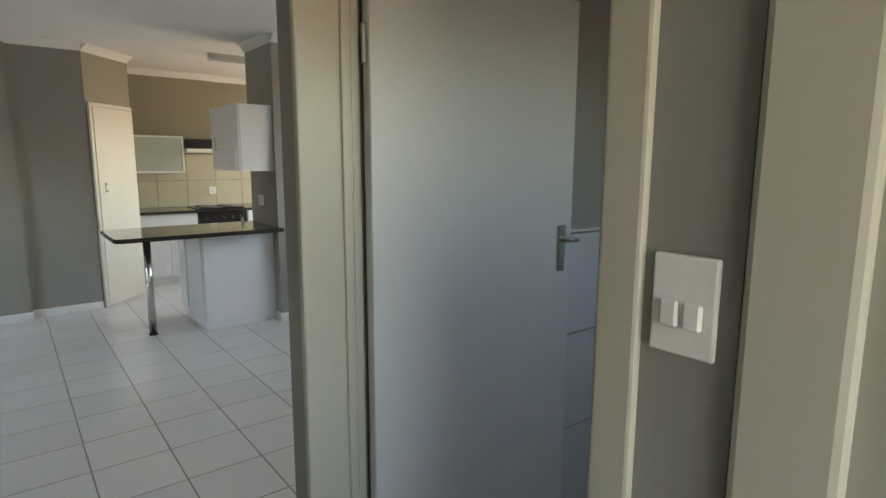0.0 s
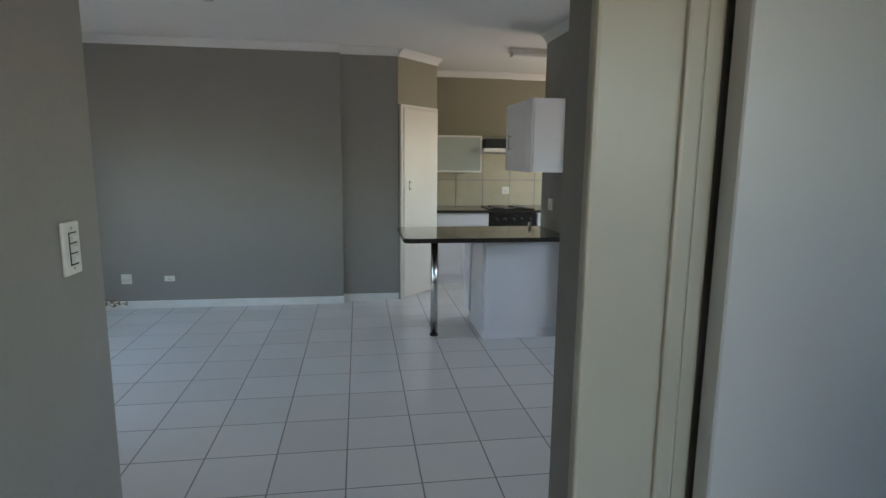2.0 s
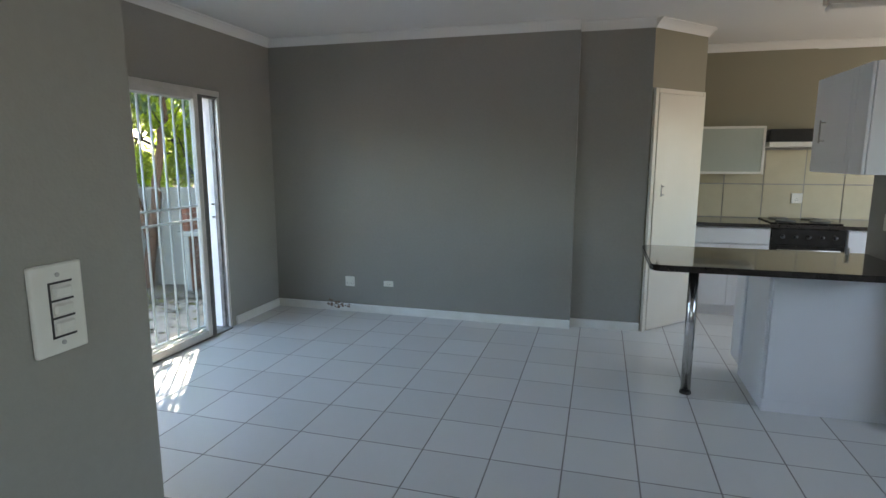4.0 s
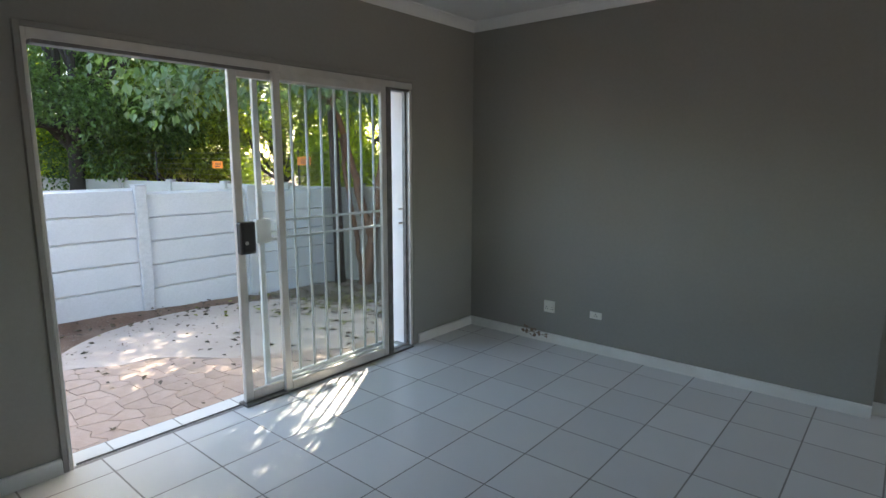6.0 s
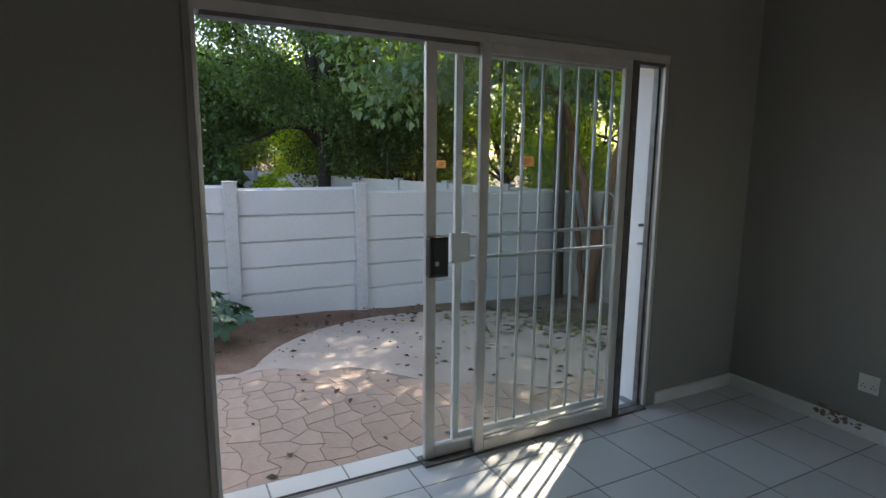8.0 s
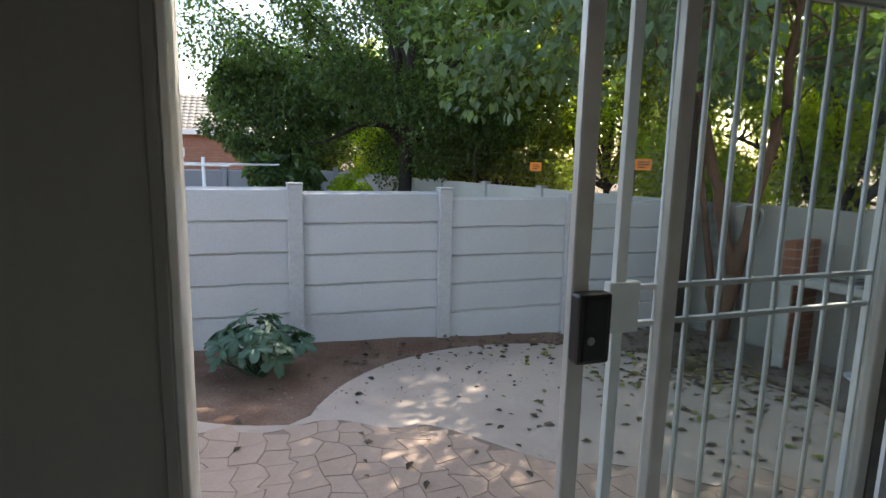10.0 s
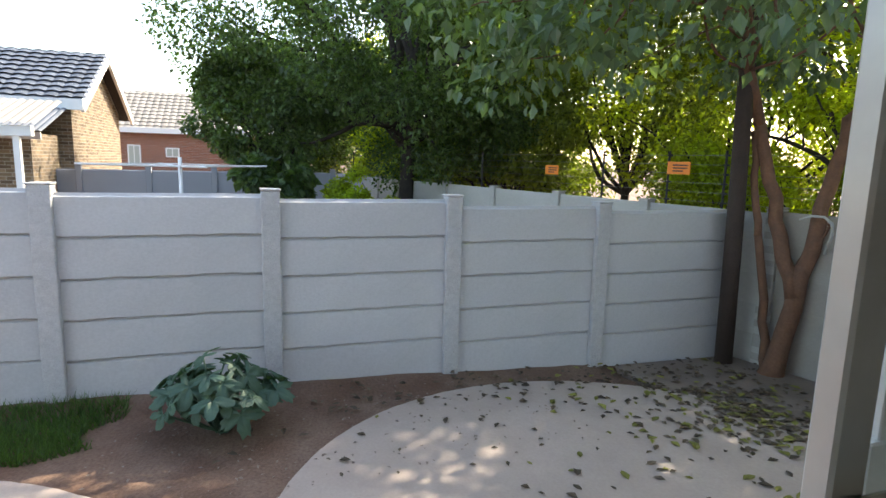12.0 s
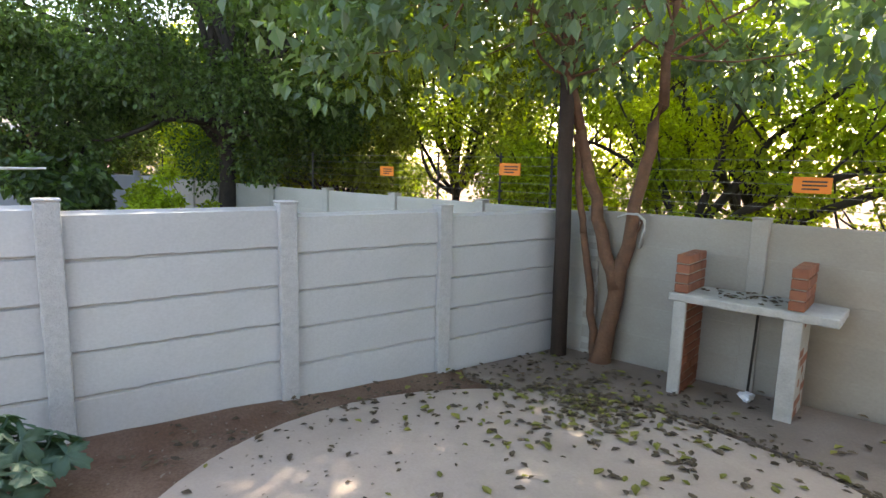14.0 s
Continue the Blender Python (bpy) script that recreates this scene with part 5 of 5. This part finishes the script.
for k in range(46):
    a = k * 2.399 + rg.uniform(-0.3, 0.3)
    rr = 0.31 * math.sqrt((k + 0.4) / 46)
    h = 0.10 + 0.38 * (1 - (rr / 0.42) ** 2) * rg.uniform(0.55, 1.12)
    tip = Vector((rr * math.cos(a), rr * math.sin(a) * 1.15, h))
    stem_bm = bmesh.new()
    limb(stem_bm, (rg.uniform(-0.04, 0.04), rg.uniform(-0.04, 0.04), 0), tip, 0.010, 0.006, rg, 0.1, 6, 5)
    part("stem", stem_bm, SQUASH, sq, smooth=True)
    bm = bmesh.new()
    lobed_leaf(bm, rg.uniform(0.085, 0.150), rg)
    part("leaf", bm, SQUASH, sq, smooth=True, at=Matrix.Translation(tip) @ pose(0, 0, 0, 0, 0, math.degrees(a) + rg.uniform(-25, 25)) @ pose(0, 0, 0, rg.uniform(-28, 28), rg.uniform(-8, 40) + 75 * rr, 0))

# lawn corner
rgn = np.random.default_rng(41)
n = 16000
gx = rgn.uniform(-3.72, -2.95, n)
gy = rgn.uniform(-6.0, -3.62, n)
keep = (gx < -3.02 - 0.25 * np.maximum(0, gy + 4.0) * 2) & (gy + 0.12 * np.sin(gx * 9) < -3.70)
gx, gy = gx[keep], gy[keep]
n = len(gx)
gz = np.array([ground_z(a, b) - 0.012 for a, b in zip(gx, gy)])
h = rgn.uniform(0.03, 0.09, n)
an = rgn.uniform(0, math.tau, n)
lean = rgn.normal(0, 0.03, (n, 2))
w = 0.004
v = np.stack([np.stack([gx - np.cos(an) * w, gy - np.sin(an) * w, gz], 1), np.stack([gx + np.cos(an) * w, gy + np.sin(an) * w, gz], 1), np.stack([gx + lean[:, 0], gy + lean[:, 1], gz + h], 1)], 1).reshape(-1, 3)
f = np.arange(n * 3).reshape(-1, 3)
tagged(new("grass", cloud_mesh(v, f, GRASS, "grass")), "patch of short green lawn beside the soil bed", "grass", kind="stuff")


def litter(name, label, n, material, size, seed, pick, level=None):
    rg = np.random.default_rng(seed)
    pts = []
    while len(pts) < n:
        x, y = pick(rg)
        if x < -0.3 and -3.72 < x:
            pts.append((x, y))
    vs, fs = [], []
    for x, y in pts:
        a, s = rg.uniform(0, math.tau), size * rg.uniform(0.55, 1.3)
        z = level if level is not None else ground_z(x, y) + 0.015
        ca, sa = math.cos(a), math.sin(a)
        curl = rg.uniform(0.2, 0.8)
        shape = ((0, 0, 0.0), (0.35, 0.26, curl * 0.35), (0.75, 0.20, curl * 0.25), (1, 0, 0.25 * curl), (0.75, -0.20, curl * 0.3), (0.35, -0.26, curl * 0.4), (0.5, 0, 0.02))
        k = len(vs)
        vs += [(x + (ca * p - sa * q) * s, y + (sa * p + ca * q) * s, z + r * s) for p, q, r in shape]
        fs += [(k, k + 6, k + 1), (k + 1, k + 6, k + 2), (k + 2, k + 6, k + 3), (k + 3, k + 6, k + 4), (k + 4, k + 6, k + 5), (k + 5, k + 6, k)]
    me = bpy.data.meshes.new(name)
    me.from_pydata(vs, [], fs)
    me.materials.append(material)
    tagged(new(name, me), label, "leaf litter", kind="stuff")


def under_tree(rg):
    a, r = rg.uniform(0, math.tau), abs(rg.normal(0, 1.25))
    return -2.55 + r * math.cos(a), 0.60 + r * math.sin(a) * 0.85


def terrace(rg):
    return rg.uniform(-3.5, -0.5), rg.uniform(-3.2, 1.2)


def foot_of_fence(rg):
    return rg.uniform(-3.7, -3.25), rg.uniform(-2.4, 1.4)


litter("dry_leaves", "curled dry brown leaves scattered on the paving", 640, DRY_LEAF, 0.068, 51, under_tree)
litter("dry_leaves", "few dry brown leaves on the terrace", 70, DRY_LEAF, 0.06, 52, terrace)
litter("dry_leaves", "dry leaves gathered along the fence foot", 160, DRY_LEAF, 0.06, 53, foot_of_fence)
litter("yellow_leaves", "fallen yellow-green leaves under the tree", 260, YELLOW_LEAF, 0.078, 54, under_tree)


def in_crack(rg):
    a, r = radians(rg.uniform(44, 146)), 1.975 + rg.normal(0, 0.035)
    return PC.x + r * math.cos(a), PC.y + r * math.sin(a)


def on_slab(rg):
    u, v, c, s = rg.uniform(0.10, 0.78), rg.uniform(0.05, 0.42), math.cos(radians(12.6)), math.sin(radians(12.6))
    return -2.40 + u * c - v * s, 1.42 + u * s + v * c


litter("dry_leaves", "dry leaves caught in the crack round the terrace", 260, DRY_LEAF, 0.05, 55, in_crack)
litter("dry_leaves", "dry leaves lying on the concrete slab of the braai", 40, DRY_LEAF, 0.06, 56, on_slab, 0.499)
litter("pale_stones", "small pale stones and debris on the bare soil", 240, APRON, 0.024, 57, lambda rg: (rg.uniform(-3.7, -2.4), rg.uniform(-3.7, -0.6)))

# crumbled plaster and a dark scuff on the skirting below the socket
bm = bmesh.new()
rg = random.Random(77)
for k in range(34):
    x, z = 0.66 + rg.gauss(0, 0.06), abs(rg.gauss(0.062, 0.018))
    s = rg.uniform(0.005, 0.018)
    vs = [bm.verts.new((x + s * rg.uniform(0.6, 1.5) * math.cos(a), -0.0175 - 0.0002 * k, z + s * rg.uniform(0.4, 0.9) * math.sin(a))) for a in [math.tau * q / 7 for q in range(7)]]
    bm.faces.new(vs)
structure("trim_scuff", bm, STONE_JOINT, "dark brown scuff and crumbled plaster on the skirting", "scuff mark")

# washing line in the next garden
wl = thing("washing_line", "white rotary washing line in the next garden", "washing line", pose(-7.63, -3.68, -0.45))
part("pole", tube(bmesh.new(), [(0, 0, 0), (0, 0, 1.86)], 0.024, 10), FASCIA, wl, smooth=True)
for k in range(4):
    a = radians(20 + 90 * k)
    part("arm", tube(bmesh.new(), [(0, 0, 1.74), (1.15 * math.cos(a), 1.15 * math.sin(a), 1.76)], 0.013, 8), FASCIA, wl)
for r in (0.5, 0.8, 1.1):
    bm = bmesh.new()
    tube(bm, [(r * math.cos(radians(20 + 90 * k)), r * math.sin(radians(20 + 90 * k)), 1.765) for k in range(5)], 0.003, 5)
    part("line", bm, FASCIA, wl)

# far precast wall and the houses
blue_panel = [mesh_of(fence_panel(1.0, PANEL_H * ROWS, s + 60), BLUE_WALL, "panel") for s in range(3)]
blue_post = mesh_of(fence_post(1.47), BLUE_WALL, "post")
precast_fence("fence_far", "blue-grey precast concrete fence at the end of the next garden", (-14.6, -9.5, 0), (0, 1.45, 0), 7, [1.12] * 7, blue_panel, blue_post, rows=1)


def brick_skin(bm, w, h, outline=None):
    """Courses of bricks standing 6 mm proud of the plane y = 0, on x 0..w, z 0..h."""
    row = 0
    z = 0.0
    while z < h:
        x = -0.11 * (row % 2)
        while x < w:
            a, b = max(x + 0.006, 0), min(x + 0.214, w)
            t = min(z + 0.070, h)
            if b - a > 0.02 and (outline is None or outline((a + b) / 2, z + 0.035)):
                vs = [bm.verts.new(p) for p in ((a, -0.006, z + 0.006), (b, -0.006, z + 0.006), (b, -0.006, t), (a, -0.006, t))]
                bm.faces.new(vs)
                lo = [bm.verts.new(p) for p in ((a, 0.0, z + 0.006), (b, 0.0, z + 0.006))]
                bm.faces.new((vs[1], vs[0], lo[0], lo[1]))
            x += 0.22
        z += 0.076
        row += 1
    return bm


def tile_roof(bm, w, run, rise, nx, ny):
    """Waved tile courses on a slope: x 0..w, from the eave up."""
    for j in range(ny):
        y0, y1 = run * j / ny, run * (j + 1) / ny
        z0, z1 = rise * j / ny + 0.03, rise * (j + 1) / ny
        for i in range(nx):
            x0, dx = w * i / nx, w / nx
            a = [bm.verts.new((x0 + dx * k / 4, y0, z0 + 0.03 * math.sin(math.pi * k / 4))) for k in range(5)]
            b = [bm.verts.new((x0 + dx * k / 4, y1 + 0.03, z1 + 0.03 * math.sin(math.pi * k / 4))) for k in range(5)]
            for k in range(4):
                bm.faces.new((a[k], a[k + 1], b[k + 1], b[k]))
    return bm


def house(name, label, m, w, d, wall_h, rise, brick_mat, roof_mat, windows=(), ends=True):
    """Front faces -y; the ridge runs along x; the gable at x = w."""
    hs = thing(name, label, "house", m)
    gable = lambda x, z: z < wall_h + rise * (1 - abs(x - d / 2) / (d / 2)) - 0.12
    core = bmesh.new()
    prof = [(0, -0.5), (d, -0.5), (d, wall_h), (d / 2, wall_h + rise - 0.05), (0, wall_h)]
    e0 = [core.verts.new((0.0, y, z)) for y, z in prof]
    e1 = [core.verts.new((w, y, z)) for y, z in prof]
    core.faces.new(e0)
    core.faces.new(e1[::-1])
    for k in range(5):
        core.faces.new((e0[k], e1[k], e1[(k + 1) % 5], e0[(k + 1) % 5]))
    bmesh.ops.recalc_face_normals(core, faces=core.faces)
    wall = part("wall", core, MORTAR, hs)
    tagged(part("front_bricks", brick_skin(bmesh.new(), w, wall_h), brick_mat, wall), kind="stuff")
    tagged(part("gable_bricks", brick_skin(bmesh.new(), d, wall_h + rise, gable), brick_mat, wall, at=pose(w, 0, 0, 0, 0, 90)), kind="stuff")
    roof = part("roof", tile_roof(bmesh.new(), w + 0.35, d / 2 + 0.35, rise * (1 + 0.7 / d), int(w / 0.28), 11), roof_mat, hs, at=pose(0, -0.35, wall_h - rise * 0.7 / d + 0.06))
    part("roof_back", tile_roof(bmesh.new(), w + 0.35, d / 2 + 0.35, rise * (1 + 0.7 / d), int(w / 0.28), 11), roof_mat, hs, at=pose(w + 0.35, d + 0.35, wall_h - rise * 0.7 / d + 0.06, 0, 0, 180))
    sl = math.atan2(rise, d / 2)
    L = (d / 2 + 0.38) / math.cos(sl)
    for s in (1, -1):
        bm = bmesh.new()
        box(bm, w + 0.28, w + 0.36, 0, L, -0.20, 0.0, turn=pose(0, 0, 0, math.degrees(sl), 0, 0))
        part("bargeboard", bm, FASCIA, hs, "white bargeboard", at=(pose(0, -0.38, wall_h - rise * 0.76 / d + 0.08) if s == 1 else pose(0, d + 0.38, wall_h - rise * 0.76 / d + 0.08) @ Matrix.Diagonal((1, -1, 1, 1))))
    for s in (1, -1):
        bm = bmesh.new()
        box(bm, -0.05, w + 0.28, 0.03, L, -0.07, -0.035, turn=pose(0, 0, 0, math.degrees(sl), 0, 0))
        part("soffit", bm, BARK_DARK, hs, "dark timber soffit", at=(pose(0, -0.38, wall_h - rise * 0.76 / d + 0.08) if s == 1 else pose(0, d + 0.38, wall_h - rise * 0.76 / d + 0.08) @ Matrix.Diagonal((1, -1, 1, 1))))
    part("fascia", boxes((0, w + 0.35, -0.40, -0.36, wall_h - 0.26, wall_h - 0.02)), FASCIA, hs, "white fascia and gutter")
    for x, z, ww, wh in windows:
        wn_ = part("window", boxes((x, x + ww, -0.03, 0.02, z, z + wh), bevel=0.01), FASCIA, hs, "white window frame")
        part("pane", boxes((x + 0.06, x + ww / 2 - 0.02, -0.036, -0.03, z + 0.06, z + wh - 0.06)), FROST, wn_)
        part("pane", boxes((x + ww / 2 + 0.02, x + ww - 0.06, -0.036, -0.03, z + 0.06, z + wh - 0.06)), FROST, wn_)
    return hs


h1 = house("house", "tan face-brick house with a slate-blue tiled gable roof", pose(-15.03, -6.78, -0.45, 0, 0, 90) @ pose(-9.0, 0, 0), 9.0, 5.0, 3.1, 1.35, BRICK_TAN, ROOF_TILE)
h2 = house("house", "orange brick house far off with a grey-brown tiled roof", pose(-29.2, -9.6, -0.45, 0, 0, 90), 7.5, 7.0, 3.1, 1.9, BRICK_FAR, ROOF_FAR, [(1.3, 1.3, 0.55, 1.0), (2.9, 1.75, 0.6, 0.45)])
lean = thing("brick_outbuilding", "low tan brick lean-to with a grey sheet roof against the house", "outbuilding", pose(-13.2, -7.05, -0.45, 0, 0, 90))
core = part("wall", boxes((-3.0, 0.0, 0.006, 1.8, 0.0, 2.25)), MORTAR, lean)
tagged(part("front_bricks", brick_skin(bmesh.new(), 3.0, 2.25), BRICK_TAN, core, at=pose(-3.0, 0.006, 0)), kind="stuff")
tagged(part("side_bricks", brick_skin(bmesh.new(), 1.79, 2.25), BRICK_TAN, core, at=pose(0.0, 0.006, 0, 0, 0, 90)), kind="stuff")
bm = bmesh.new()
tile_roof(bm, 3.5, 2.2, 0.75, 30, 1)
bmesh.ops.remove_doubles(bm, verts=bm.verts, dist=0.001)
part("sheet_roof", bm, ROOF_TILE, lean, "grey corrugated sheet roof", at=pose(-3.2, -0.35, 2.24))
part("fascia", boxes((-3.2, 0.3, -0.39, -0.35, 2.12, 2.26)), FASCIA, lean, "white fascia board")
ver = thing("veranda", "white timber veranda with a pale sheet roof beside the brick house", "veranda", pose(-11.6, -6.75, -0.45, 0, 0, 90))
for x in (-1.9, -0.05):
    part("post", boxes((x, x + 0.10, -0.05, 0.05, 0.0, 2.15)), FASCIA, ver)
part("beam", boxes((-3.2, 0.25, -0.08, 0.08, 2.15, 2.33)), FASCIA, ver)
bm = bmesh.new()
tile_roof(bm, 3.6, 1.6, 0.55, 24, 1)
bmesh.ops.remove_doubles(bm, verts=bm.verts, dist=0.001)
part("sheet_roof", bm, ROOF_FAR, ver, at=pose(-3.25, -0.2, 2.33))

# ---------------------------------------------------------------- floor tiles
TP, TX, TY = 0.3535, 3.005, -1.985
slab = structure("floor", boxes((-0.17, RIGHT_X, DOOR_Y0, DOOR_Y1, -0.6, -0.0006), (0.0, RIGHT_X, -7.4, DOOR_Y0, -0.6, -0.0006), (0.0, RIGHT_X, DOOR_Y1, KITCHEN_Y, -0.6, -0.0006)), GROUT, "floor of pale grey square ceramic tiles with dark grout", "floor")
G = 0.0030


def tile_bm(x0, x1, y0, y1, bm=None):
    return box(bm or bmesh.new(), x0 + G, x1 - G, y0 + G, y1 - G, -0.009, 0.0, bevel=0.0014)


full = mesh_of(tile_bm(-TP / 2, TP / 2, -TP / 2, TP / 2), TILE, "tile")
spots_ = []
rest = bmesh.new()
for i in range(-9, 11):
    for j in range(-10, 16):
        x0, y1 = TX + i * TP, TY - j * TP
        x1, y0 = x0 + TP, y1 - TP
        if x0 < 0:
            part("tile", tile_bm(0.004, x1, y0, y1), TILE, slab)
            continue
        if x1 > RIGHT_X or y1 > KITCHEN_Y or y0 < -7.4:
            continue
        if x0 < 5.0 and (y0 > -4.7 or (x0 > 2.2 and x1 < 3.6 and y0 > -6.0)) and not (y1 > 0.4 and x0 < 3.5):
            spots_.append(((x0 + x1) / 2, (y0 + y1) / 2))
        else:
            tile_bm(x0, x1, y0, y1, rest)
spots_.sort(key=lambda p: math.hypot(p[0] - 2.6, p[1] + 3.0))
for k, (x, y) in enumerate(spots_):
    if k < 270:
        o = new("tile", full)
        o.parent = slab
        o.matrix_basis = pose(x, y, 0, rnd.uniform(-0.04, 0.04), rnd.uniform(-0.04, 0.04), rnd.choice((0, 90, 180, 270)))
    else:
        tile_bm(x - TP / 2, x + TP / 2, y - TP / 2, y + TP / 2, rest)
for k in range(7):
    y1 = -0.85 - k * TP
    part("tile", tile_bm(-0.168, -0.016, max(y1 - TP, DOOR_Y0 + 0.002), min(y1, DOOR_Y1)), TILE, slab)
tagged(part("tiles_rest", rest, TILE, slab), kind="stuff")

# bathroom wall tiles seen through the door gap
bt = structure("trim_bathroom", boxes((3.62, 5.24, -5.048, -5.04, 0.0, 1.225)), GROUT, "grout bed of the bathroom tiles", "wall tiles")
bt_me = mesh_of(boxes((-0.198, 0.198, -0.005, 0.0, -0.198, 0.198), bevel=0.0015), BATH_TILE, "tile")
for i in range(4):
    for j in range(3):
        o = new("tile", bt_me)
        o.parent = bt
        o.location = (3.83 + i * 0.402, -5.048, 0.215 + j * 0.402)
part("edge_trim", boxes((3.62, 5.24, -5.058, -5.042, 1.226, 1.238), bevel=0.003), PLASTIC, bt)
